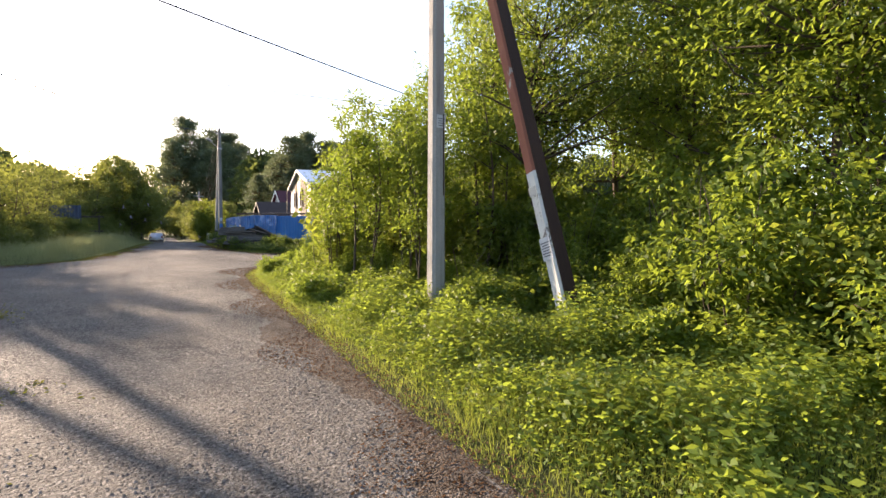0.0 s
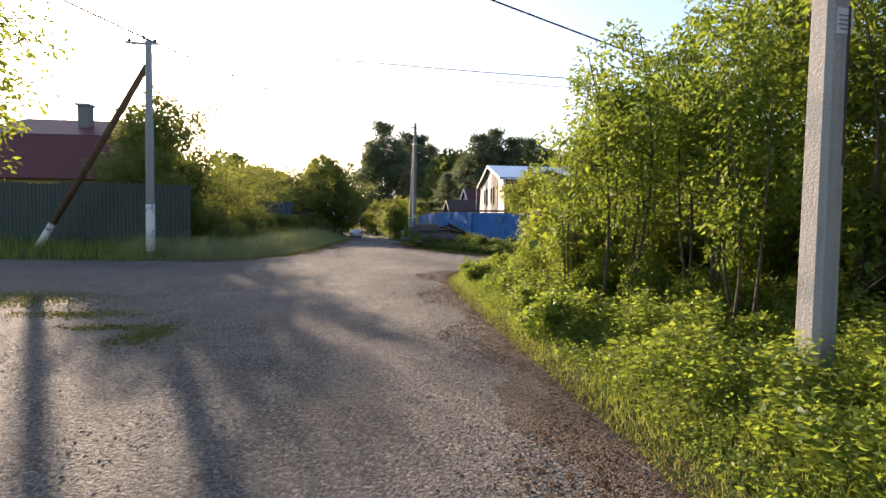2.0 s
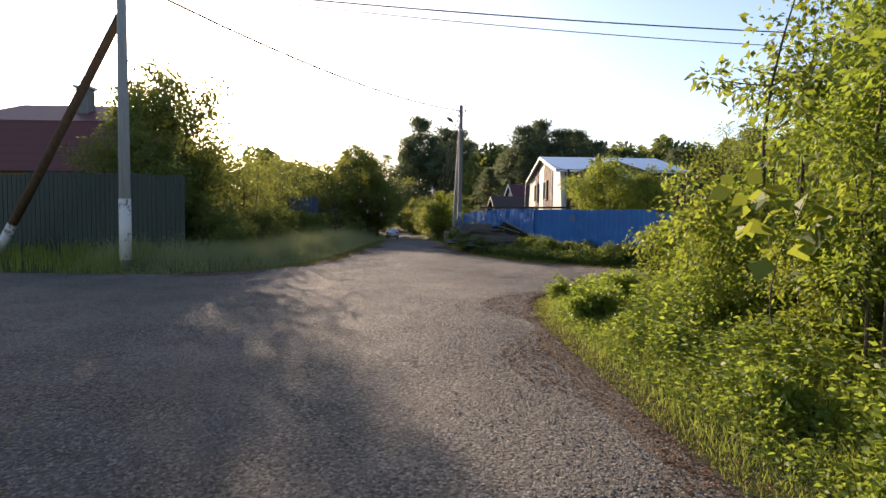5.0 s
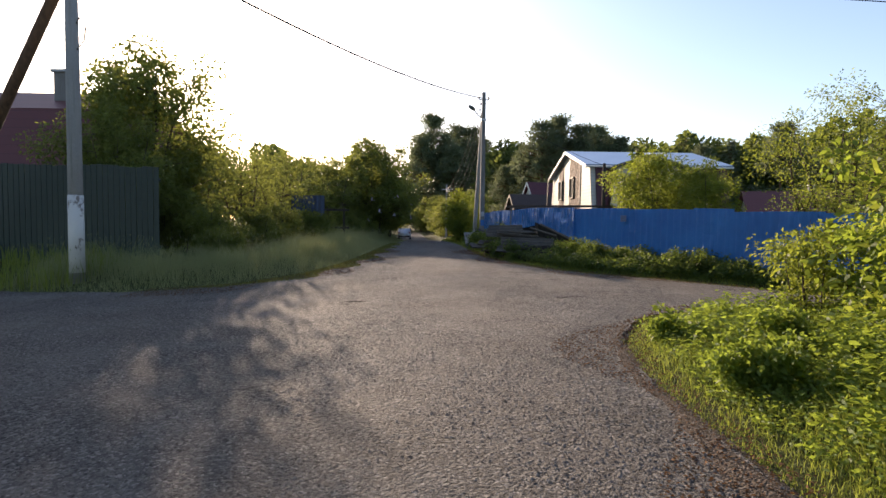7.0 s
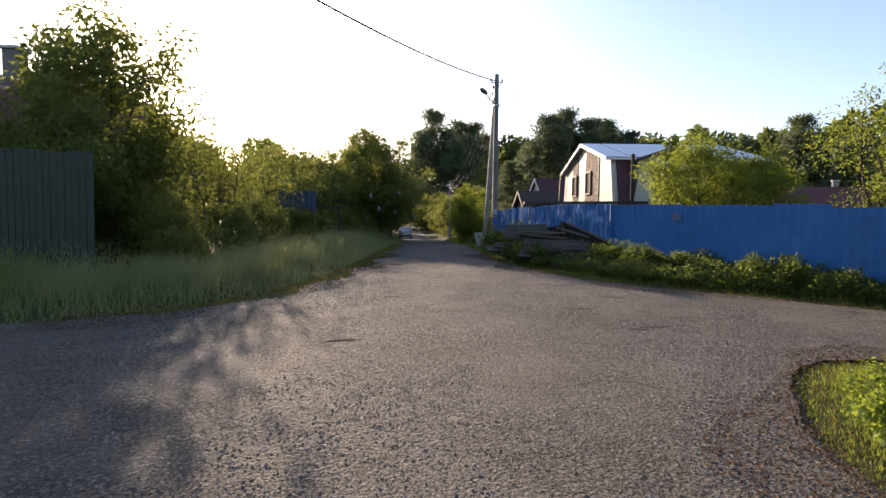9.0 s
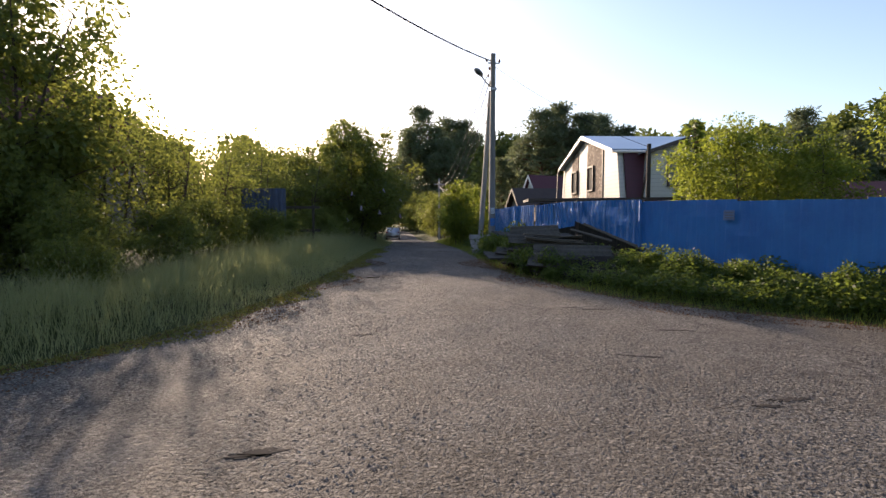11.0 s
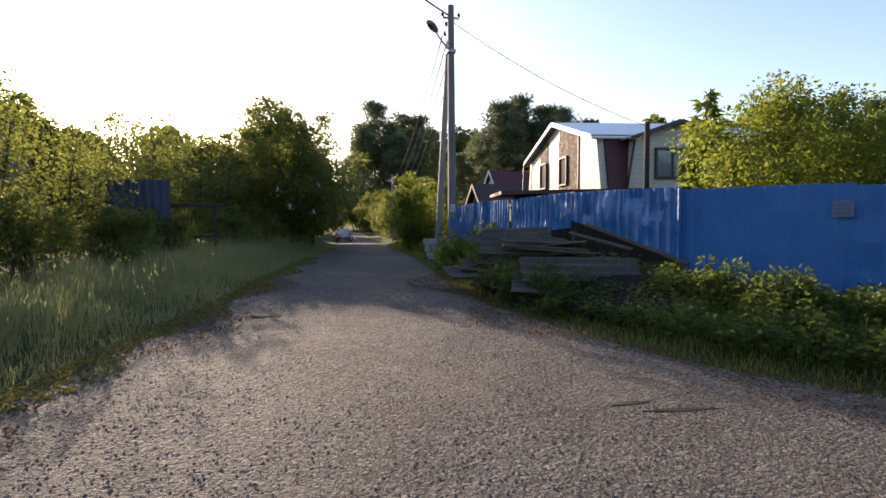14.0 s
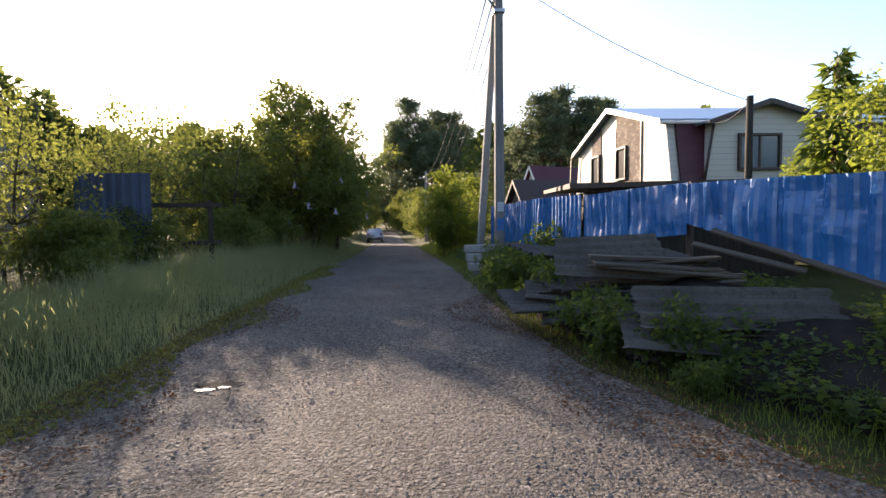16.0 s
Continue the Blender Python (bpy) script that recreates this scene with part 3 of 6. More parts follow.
def blades(rng, XY, height, width, lean=0.35):
    """Grass blades of two lengths each, bent over towards the tip."""
    n = len(XY)
    P = np.column_stack([XY, land(XY[:, 0], XY[:, 1]) - 0.02])
    h = (np.asarray(height) * rng.uniform(0.5, 1.25, n))[:, None]
    a = rng.uniform(0, 2 * np.pi, n)
    side = np.column_stack([np.cos(a), np.sin(a), np.zeros(n)]) * width
    b = rng.uniform(0, 2 * np.pi, n)
    tip = np.column_stack([np.cos(b), np.sin(b), np.zeros(n)]) * rng.uniform(0.1, 1, (n, 1)) * lean * h
    up = np.array([0, 0, 1.0])
    mid, top = P + up * h * 0.62 + tip * 0.35, P + up * h + tip
    low = np.stack([P - side / 2, P + side / 2, mid + side * 0.42, mid - side * 0.42], 1)
    high = np.stack([mid - side * 0.42, mid + side * 0.42, top + side * 0.08, top - side * 0.08], 1)
    return np.concatenate([low, high])


# ---- poles and wires ----


def square_pole(h, w0, w1, paint=None):
    """A tapered concrete pole of nearly square section with chamfered corners."""
    c = 0.18
    ring = [(-0.5 + c, -0.5), (0.5 - c, -0.5), (0.5, -0.5 + c), (0.5, 0.5 - c), (0.5 - c, 0.5), (-0.5 + c, 0.5), (-0.5, 0.5 - c), (-0.5, -0.5 + c)]
    V, F, n = [], [], 9
    for k in range(n):
        z = -0.3 + (h + 0.3) * k / (n - 1)
        w = w0 + (w1 - w0) * k / (n - 1)
        V += [(x * w, y * w, z) for x, y in ring]
    for k in range(n - 1):
        for i in range(8):
            j = (i + 1) % 8
            F.append((k * 8 + i, k * 8 + j, (k + 1) * 8 + j, (k + 1) * 8 + i))
    F.append(tuple(range(7, -1, -1)))
    F.append(tuple((n - 1) * 8 + i for i in range(8)))
    return V, F


def wire(name, a, b, sag, radius, label):
    a, b = Vector(a), Vector(b)
    mid = (a + b) / 2
    n = 24
    path = [(tuple(a + (b - a) * (k / n) - Vector((0, 0, 4 * sag * (k / n) * (1 - k / n))) - mid), radius) for k in range(n + 1)]
    V, F = tube([path], 5)
    ob = new(name, mesh_from(name, V, F, BLACK, True))
    ob.location = mid
    return tagged(ob, label, "cable", "overhead wires")


def insulators(parent, spots):
    for x, y, z in spots:
        bm = bmesh.new()
        for r, zz, hh in ((0.035, 0.0, 0.05), (0.05, 0.05, 0.035), (0.03, 0.085, 0.04)):
            bmesh.ops.create_cone(bm, cap_ends=True, segments=10, radius1=r, radius2=r * 0.8, depth=hh, matrix=Matrix.Translation((x, y, z + zz + hh / 2)))
        part("insulator", bm, PORCELAIN, parent, "brown glazed insulator", True)


def poster(parent, name, w, h, at, turn, bars, mat=PAPER, label=""):
    """A thin sheet of paper on a pole, with bars for its lines of print."""
    m = pose(*at, 0, 0, turn)
    sheet = part(name, box_bm(w, 0.004, h, (0, 0, 0), 0, None), mat, parent, label)
    sheet.matrix_local = m
    for k in range(bars):
        b = part("print_line", box_bm(w * (0.8 if k % 2 else 0.6), 0.003, h * 0.05, (0, -0.004, h * (0.16 + 0.7 * k / max(bars, 1)))), INK, sheet)
    return sheet


def build_pole_right():
    x, y = 3.32, 7.72
    p = thing("utility_pole", (x, y, gz(x, y)), "tall grey weathered concrete utility pole with scraps of paper", "pole", "utility poles", turn=8)
    V, F = square_pole(8.2, 0.245, 0.165)
    part("shaft", mesh_from("shaft", V, F, CONCRETE), None, p)
    bm = box_bm(0.02, 0.012, 1.25, (0.06, -0.118, 1.75), 0.003)
    part("cable_duct", bm, TRIM_DARK, p, "thin dark strip running down the pole")
    poster(p, "notice", 0.16, 0.2, (0.02, -0.112, 2.78), 0, 4, PAPER, "faded paper notice")
    insulators(p, [(-0.14, 0, 7.9), (0.14, 0, 7.9)])
    # the leaning brace, rust-red above and white below
    base, top = Vector((4.28, 5.5, 0.1)), Vector((3.74, 7.4, 6.55))
    b = thing("leaning_brace_pole", base, "leaning red-brown painted brace pole with a flaking white foot", "pole", "utility poles")
    d = top - base
    q = Vector((0, 0, 1)).rotation_difference(d.normalized()).to_matrix().to_4x4() @ pose(0, 0, 0, 0, 0, 4)
    L, cut = d.length, 2.25
    for name, z0, z1, w0, w1, mat, lab in (("painted_shaft", cut, L, 0.225, 0.2, RUST_FLAKED, "rust-red painted upper shaft"), ("whitened_foot", -0.25, cut, 0.245, 0.227, WHITEWASH, "whitewashed flaking foot")):
        V, F = square_pole(z1 - z0, w0, w1)
        V = [q @ Vector((vx, vy, max(vz, 0) + z0)) for vx, vy, vz in V]
        part(name, mesh_from(name, V, F, mat), None, b, lab)
    # strip on the unpainted side away from the sun; its colour includes the shade
    side = part("bare_shaded_side", prism([(-0.1, -0.2), (0.1, -0.2), (0.085, L - 0.01), (-0.085, L - 0.01)], 0.012, "y"), RUST_SHADED, b, "unpainted side of the brace, its shade put into the dark colour")
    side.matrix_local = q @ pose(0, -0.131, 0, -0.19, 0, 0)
    s = poster(b, "notice", 0.19, 0.3, (0, 0, 0), 0, 6, PAPER, "torn printed notice")
    s.matrix_local = q @ pose(-0.124, 0.0, 1.05, 0, 0, -86)
    s2 = poster(b, "notice", 0.15, 0.12, (0, 0, 0), 0, 0, STEEL, "grey worn sticker")
    s2.matrix_local = q @ pose(-0.12, 0.0, 1.93, 0, 0, -82)


def build_lamp_post():
    x, y = 1.05, 37.7
    p = thing("street_lamp", (x, y, gz(x, y)), "grey concrete street lamp post with arm, brace and flaking blue notices", "street lamp", turn=6)
    V, F = square_pole(7.35, 0.24, 0.165)
    part("shaft", mesh_from("shaft", V, F, CONCRETE_DARK), None, p)
    a, b = Vector((0.0, 2.4, -0.3)), Vector((-0.03, 0.13, 6.4))
    V, F = square_pole((b - a).length, 0.2, 0.15)
    q = Vector((0, 0, 1)).rotation_difference((b - a).normalized()).to_matrix().to_4x4()
    part("brace", mesh_from("brace", [q @ Vector(v) + a for v in V], F, CONCRETE), None, p, "leaning pale concrete brace")
    V, F = tube([[((-0.08, -0.05, 6.1), 0.024), ((-0.32, -0.3, 6.22), 0.024), ((-0.62, -0.75, 6.36), 0.022)]], 8)
    part("arm", mesh_from("arm", V, F, STEEL, True), None, p, "thin steel arm")
    bm = bmesh.new()
    bmesh.ops.create_uvsphere(bm, u_segments=14, v_segments=8, radius=1.0)
    for v in bm.verts:
        v.co.z *= 0.07 if v.co.z > 0 else 0.035
        v.co.x *= 0.31
        v.co.y *= 0.13 * (1.0 - 0.25 * v.co.x)
    head = part("lamp_head", bm, LAMP_GREY, p, "flat grey cobra-head lantern", True)
    head.matrix_local = pose(-0.72, -0.92, 6.40, 0, 14, 55)
    bm = bmesh.new()
    bmesh.ops.create_uvsphere(bm, u_segments=12, v_segments=6, radius=1.0)
    bmesh.ops.scale(bm, vec=(0.17, 0.09, 0.03), verts=bm.verts)
    bmesh.ops.translate(bm, vec=(-0.08, 0, -0.032), verts=bm.verts)
    part("lens", bm, GLASS, head, "clouded lamp glass", True)
    part("clamp", box_bm(0.26, 0.26, 0.09, (0, 0, 6.0), 0.01), STEEL, p, "steel clamp band")
    part("bracket", box_bm(0.5, 0.05, 0.05, (0, 0, 6.98), 0.006), STEEL, p, "short steel cross bracket")
    insulators(p, [(-0.24, 0, 7.03), (0.24, 0, 7.03), (-0.16, -0.12, 6.72), (-0.2, -0.1, 6.45)])
    part("finial", box_bm(0.02, 0.02, 0.25, (0, 0, 7.35)), STEEL, p)
    poster(p, "notice", 0.17, 0.28, (0, -0.122, 0.95), 0, 3, BLUE, "torn blue notice")
    poster(p, "notice", 0.15, 0.22, (0.0, -0.12, 1.4), 2, 3, PAPER, "faded paper notice")


def build_pole_left():
    x, y = -8.24, 22.25
    p = thing("utility_pole", (x, y, gz(x, y)), "round grey concrete utility pole with whitened foot and timber brace", "pole", "utility poles")
    V, F = tube([[((0, 0, -0.3), 0.135), ((0, 0, 3.6), 0.125), ((0, 0, 7.1), 0.1)]], 12)
    part("shaft", mesh_from("shaft", V, F, CONCRETE, True), None, p)
    V, F = tube([[((0, 0, 0.2), 0.142), ((0, 0, 1.75), 0.138)]], 12)
    part("whitened_foot", mesh_from("whitened_foot", V, F, WHITEWASH, True), None, p, "whitewashed band round the foot")
    V, F = tube([[((-5.0, 1.9, -0.3), 0.12), ((-2.5, 0.98, 3.0), 0.115), ((-0.1, 0.1, 6.3), 0.1)]], 10)
    part("brace", mesh_from("brace", V, F, BARK_PINE, True), None, p, "leaning brown timber brace")
    V, F = tube([[((-5.0, 1.9, -0.3), 0.127), ((-3.95, 1.52, 1.08), 0.125)]], 10)
    part("whitened_brace_foot", mesh_from("whitened_brace_foot", V, F, WHITEWASH, True), None, p, "pale painted foot of the brace")
    part("cross_arm", box_bm(1.0, 0.07, 0.07, (-0.2, 0, 6.95), 0.008), STEEL, p, "steel cross arm")
    insulators(p, [(-0.6, 0, 7.02), (-0.15, 0.0, 7.12), (0.22, 0, 7.02)])
    V, F = tube([[((0.13, -0.05, 4.6), 0.014), ((0.3, -0.1, 4.75), 0.014), ((0.34, -0.1, 5.0), 0.014), ((0.2, -0.08, 5.2), 0.014), ((0.12, -0.04, 5.1), 0.014)]], 6)
    part("cable_loop", mesh_from("cable_loop", V, F, BLACK, True), None, p, "loop of spare black cable")


build_pole_right()
build_lamp_post()
build_pole_left()
wire("overhead_wire", (1.0, 37.7, 7.5), (-13.0, 8.6, 8.4), 1.35, 0.024, "black sagging overhead wire over the road")
wire("overhead_wire", (-16.0, 6.7, 8.3), (15.5, 22.8, 5.7), 0.25, 0.022, "black twisted overhead wire over the road")
wire("overhead_wire", (-8.1, 22.25, 7.35), (17.0, 24.4, 7.15), 0.25, 0.018, "thin grey overhead wire over the side road")
wire("overhead_wire", (-8.4, 22.25, 7.3), (17.0, 24.6, 6.75), 0.3, 0.012, "thin grey overhead wire over the side road")
wire("overhead_wire", (-8.5, 22.25, 7.3), (-40.0, 20.0, 7.4), 0.4, 0.012, "thin grey overhead wire beside the side road")
wire("overhead_wire", (1.05, 37.7, 7.35), (6.8, 37.2, 4.3), 0.25, 0.009, "thin service wire to a wooden post")
wire("overhead_wire", (6.8, 37.2, 4.3), (9.6, 44.0, 5.0), 0.2, 0.009, "thin service wire to the cream house")
for k in range(4):
    wire("overhead_wire", (0.8 + 0.1 * k, 37.6, 6.9 - 0.25 * k), (-0.6 + 0.15 * k, 72.0, 5.2 - 0.2 * k), 1.1 + 0.2 * k, 0.016, "pale sagging overhead wire along the road")
far_pole = thing("utility_pole", (-0.4, 72.0, gz(-0.4, 72.0)), "grey concrete utility pole far along the road", "pole", "utility poles")
V, F = square_pole(6.2, 0.24, 0.17)
part("shaft", mesh_from("shaft", V, F, CONCRETE), None, far_pole)
part("cross_arm", box_bm(1.1, 0.08, 0.08, (0, 0, 5.6), 0.01), STEEL, far_pole)

# ---- blue sheet-metal fence ----


def sheet_mesh(length, z0a, z0b, z1a, z1b, pitch=0.2, deep=0.032, seed=0, rows=6, dented=5):
    """A profiled sheet along x with sloping foot and head; a little dented."""
    rng = np.random.default_rng(seed)
    xs, k = [], 0.0
    while k < length - 1e-6:
        for f, d in ((0, 0), (0.38, 0), (0.56, 1), (0.82, 1)):
            if k + f * pitch < length:
                xs.append((k + f * pitch, d))
        k += pitch
    xs.append((length, 0))
    V, F = [], []
    dents = [(rng.uniform(0, length), rng.uniform(z0a, z1a), rng.uniform(0.1, 0.26), rng.uniform(-0.035, 0.035)) for _ in range(dented)]
    for side in (0, 1):
        for r in range(rows):
            for x, d in xs:
                t = x / length
                a, b = z0a + (z0b - z0a) * t, z1a + (z1b - z1a) * t
                z = a + (b - a) * r / (rows - 1)
                y = -d * deep + sum(h * math.exp(-((x - u) ** 2 + (z - w) ** 2) / s**2) for u, w, s, h in dents)
                V.append((x, y + side * 0.003, z))
    n = len(xs)
    for side in (0, 1):
        o = side * rows * n
        for r in range(rows - 1):
            for i in range(n - 1):
                q = (o + r * n + i, o + r * n + i + 1, o + (r + 1) * n + i + 1, o + (r + 1) * n + i)
                F.append(q if side == 0 else q[::-1])
    for i in range(n - 1):
        F.append((i, rows * n + i, rows * n + i + 1, i + 1))
        t = (rows - 1) * n
        F.append((t + i, t + i + 1, rows * n + t + i + 1, rows * n + t + i))
    return mesh_from("sheet", V, F, BLUE_GLOSSY if deep > 0.02 else BLUE)


def fence_run(name, a, b, feet, heads, label, deep=0.03, width=1.1):
    a, b = Vector(a), Vector(b)
    L = (b - a).length
    ang = math.degrees(math.atan2(b.y - a.y, b.x - a.x))
    f = thing(name, (a.x, a.y, 0), label, "fence", "blue fence", turn=ang)
    n = max(1, round(L / width))
    for k in range(n):
        t0, t1 = k / n, (k + 1) / n
        mix = lambda p, t: p[0] + (p[1] - p[0]) * t
        me = sheet_mesh(L / n + 0.03, mix(feet, t0), mix(feet, t1), mix(heads, t0) + 0.02 * math.sin(k * 2.1), mix(heads, t1) + 0.02 * math.sin(k * 1.3 + 1), deep=deep, seed=round(a.x * 100) + k, rows=12 if deep > 0.02 else 6, dented=12 if deep > 0.02 else 5)
        s = part("sheet", me, None, f)
        s.matrix_local = pose(t0 * L, 0.004 * (k % 2), 0, 0, 0, 0)
    for k in range(0, n + 1, 2):
        t = k / n
        x, y = a.x + (b.x - a.x) * t, a.y + (b.y - a.y) * t
        z = gz(x, y) - 0.2
        p = part("post", box_bm(0.06, 0.06, mix_z(heads, t) + 0.03 - z, (t * L, 0.1, z), 0.006), TRIM_DARK, f)
    for h in (0.35, 0.85):
        V, F = tube([[((0, 0.085, feet[0] + (heads[0] - feet[0]) * h), 0.022), ((L, 0.085, feet[1] + (heads[1] - feet[1]) * h), 0.022)]], 6)
        part("rail", mesh_from("rail", V, F, TRIM_DARK), None, f)
    return f


def mix_z(p, t):
    return p[0] + (p[1] - p[0]) * t


corner = (3.55, 29.6)
fence_run("metal_fence", corner, (6.5, 25.12), (0.3, 0.28), (2.04, 1.98), "smooth dark blue sheet-metal fence beside the side road", 0.01)
fence_run("metal_fence", (6.5, 25.12), (9.3, 20.9), (0.25, 0.25), (1.9, 1.85), "dark blue sheet-metal fence half hidden by bushes", 0.01)
fence_run("metal_fence", (2.58, 31.72), corner, (1.6, 0.99), (2.1, 2.07), "dented blue profiled sheet fence hung on a slanting plank")
fence_run("metal_fence", (2.02, 34.2), (2.58, 31.72), (1.2, 1.45), (2.05, 2.1), "blue profiled sheet-metal fence behind the slate pile")
fence_run("metal_fence", (1.75, 36.6), (1.99, 34.32), (0.9, 0.9), (2.08, 2.05), "blue profiled sheet-metal fence beyond a gap")
fence_run("metal_fence", (1.6, 43.5), (1.75, 36.6), (0.7, 0.7), (2.05, 2.08), "blue profiled sheet-metal fence behind the lamp post")
part("corner_trim", box_bm(0.045, 0.045, 1.08, (3.53, 29.57, 0.99), 0.006), BLUE, None)
ct = bpy.data.objects["corner_trim"]
tagged(ct, "bent blue metal corner strip of the fence", "fence trim")
ct.name = "fence_corner_strip"
sgn = thing("fence_sign", (4.66, 27.86, 1.62), "small faded metal plate fixed to the blue fence", "sign", turn=-56.6)
part("plate", box_bm(0.22, 0.006, 0.2, (0, -0.04, 0), 0.002), SIGN_DULL, sgn)
for k in range(3):
    part("print_line", box_bm(0.16, 0.003, 0.02, (0, -0.045, 0.04 + 0.05 * k)), INK, sgn)

# ---- slate pile, boards, steps ----


def slate_mesh(length, waves=7, pitch=0.15, deep=0.022, thick=0.007, seed=0):
    """A corrugated slate whose ridges run along x, chipped at the ends."""
    rng = np.random.default_rng(seed)
    n, V, F = waves * 6 + 1, [], []
    xs = np.linspace(-length / 2, length / 2, 5)
    for side in (0, 1):
        for i, x in enumerate(xs):
            for k in range(n):
                y = (k / (n - 1) - 0.5) * waves * pitch
                chip = rng.uniform(-0.03, 0.03) if i in (0, 4) and side == 0 else 0
                V.append((x + chip, y, deep * math.cos(2 * math.pi * k / 6) - side * thick))
    m = len(xs)
    for side in (0, 1):
        for i in range(m - 1):
            for k in range(n - 1):
                o = side * m * n
                q = (o + i * n + k, o + (i + 1) * n + k, o + (i + 1) * n + k + 1, o + i * n + k + 1)
                F.append(q if side == 0 else q[::-1])
    for k in range(n - 1):
        for i, rev in ((0, False), (m - 1, True)):
            q = (i * n + k, i * n + k + 1, m * n + i * n + k + 1, m * n + i * n + k)
            F.append(q[::-1] if rev else q)
    for i in range(m - 1):
        for k, rev in ((0, True), (n - 1, False)):
            q = (i * n + k, (i + 1) * n + k, m * n + (i + 1) * n + k, m * n + i * n + k)
            F.append(q[::-1] if rev else q)
    return mesh_from("slate_sheet", V, F, SLATE, False)


def lay(name, me, m, label, category, group):
    ob = new(name, me)
    ob.matrix_world = m
    return tagged(ob, label, category, group)


def build_pile():
    rng = np.random.default_rng(11)
    # dark mound of earth and rubble that carries the pile
    bm = bmesh.new()
    bmesh.ops.create_grid(bm, x_segments=30, y_segments=30, size=1.0)
    for v in bm.verts:
        r = min(1.0, math.hypot(v.co.x, v.co.y))
        up = (1 - r * r) ** 1.5 if r < 1 else 0
        v.co.z = up * (0.5 + 0.14 * noise.noise(Vector((v.co.x * 4, v.co.y * 4, 1)))) - 0.06 - (0.5 if r >= 1 else 0)
        v.co.x, v.co.y = v.co.x * 1.5, v.co.y * 3.6
    ob = part("earth_mound", bm, EARTH, None, smooth=True)
    ob.matrix_world = pose(2.35, 31.0, gz(2.35, 31.0), 0, 0, 14)
    tagged(ob, "low dark mound of earth and rubble by the fence", "mound")
    meshes = [slate_mesh(1.75, 7, seed=3), slate_mesh(1.6, 5, seed=4), slate_mesh(1.2, 6, seed=5), slate_mesh(1.75, 3, 0.17, 0.032, seed=6), slate_mesh(1.25, 3, 0.17, 0.032, seed=7)]
    for k in range(17):
        z = 0.46 + 0.05 * (k % 6) + 0.11 * (k // 6) + rng.uniform(0, 0.03)
        x, y = 1.95 + rng.uniform(-0.3, 0.35) - 0.3 * (k // 6), 30.0 + (k // 6) * 0.75 + rng.uniform(-0.3, 0.3)
        lay("slate_sheet", meshes[k % 3], pose(x, y, z, rng.uniform(-3, 9), rng.uniform(-5, 5), rng.uniform(-20, 8)), "old grey corrugated slate sheet on a rubble pile", "slate sheet", "slate pile")
    lay("slate_sheet", meshes[3], pose(1.98, 29.5, 0.86, 38, 1, -6), "grey corrugated slate sheet leaning on the front of the pile", "slate sheet", "slate pile")
    lay("slate_sheet", meshes[1], pose(1.75, 29.42, 0.64, 14, 3, -14), "broken grey corrugated slate low on the pile", "slate sheet", "slate pile")
    lay("slate_sheet", meshes[4], pose(1.46, 31.3, 1.3, 30, -2, -4), "grey corrugated slate sheet lying on top of the pile", "slate sheet", "slate pile")
    lay("slate_sheet", meshes[4], pose(1.36, 31.0, 1.13, 34, 3, -8), "grey corrugated slate sheet slipping down the pile", "slate sheet", "slate pile")
    lay("slate_sheet", meshes[2], pose(1.95, 31.5, 1.2, 6, 2, 4), "grey corrugated slate sheet edge-on under the fence", "slate sheet", "slate pile")
    lay("slate_sheet", meshes[2], pose(1.3, 33.6, 1.12, 10, 6, 25), "grey corrugated slate sheet at the far end of the pile", "slate sheet", "slate pile")
    me = bpy.data.meshes.new("board")
    board = box_bm(1.5, 0.13, 0.03, (0, 0, 0), 0.005)
    board.to_mesh(me)
    board.free()
    me.materials.append(WOOD_OLD)
    for k in range(9):
        lay("board", me, pose(2.05 + rng.uniform(-0.25, 0.2), 30.75 + rng.uniform(-0.25, 0.3), 0.86 + 0.042 * k, rng.uniform(-8, 8), rng.uniform(-5, 5), rng.uniform(-18, 10)), "weathered grey board on the slate pile", "board", "slate pile")
    for a, b in (((2.72, 31.3, 1.5), (3.6, 29.42, 0.93)), ((2.3, 30.95, 1.36), (3.1, 30.2, 1.1))):
        a, b = Vector(a), Vector(b)
        d = b - a
        m = Matrix.Translation((a + b) / 2) @ d.to_track_quat("X", "Z").to_matrix().to_4x4() @ pose(0, 0, 0, 25) @ Matrix.Diagonal((d.length / 1.5, 0.6, 1, 1))
        lay("plank", me.copy(), m, "slanting plank under the blue fence sheets", "plank", "slate pile")


def build_steps():
    p = thing("concrete_steps", (0.62, 37.1, gz(0.62, 37.1)), "three worn grey concrete steps in the grass by the lamp post", "steps", turn=4)
    for k in range(3):
        part("step", box_bm(0.75, 0.3, 0.17, (0, 0.27 * k, 0.12 + 0.19 * k), 0.015), CONCRETE, p)
        part("riser", box_bm(0.68, 0.26, 0.19, (0, 0.27 * k + 0.02, -0.06 + 0.19 * k), 0.01), CONCRETE_DARK, p)


def build_post():
    p = thing("wooden_post", (6.8, 37.2, gz(6.8, 37.2)), "dark wooden post standing behind the blue fence", "post")
    V, F = tube([[((0, 0, -0.2), 0.088), ((0, 0, 1.9), 0.082), ((0, 0, 3.85), 0.075)]], 10)
    part("shaft", mesh_from("shaft", V, F, WOOD_DARK, True), None, p)


build_pile()
build_steps()
build_post()

# ---- houses ----


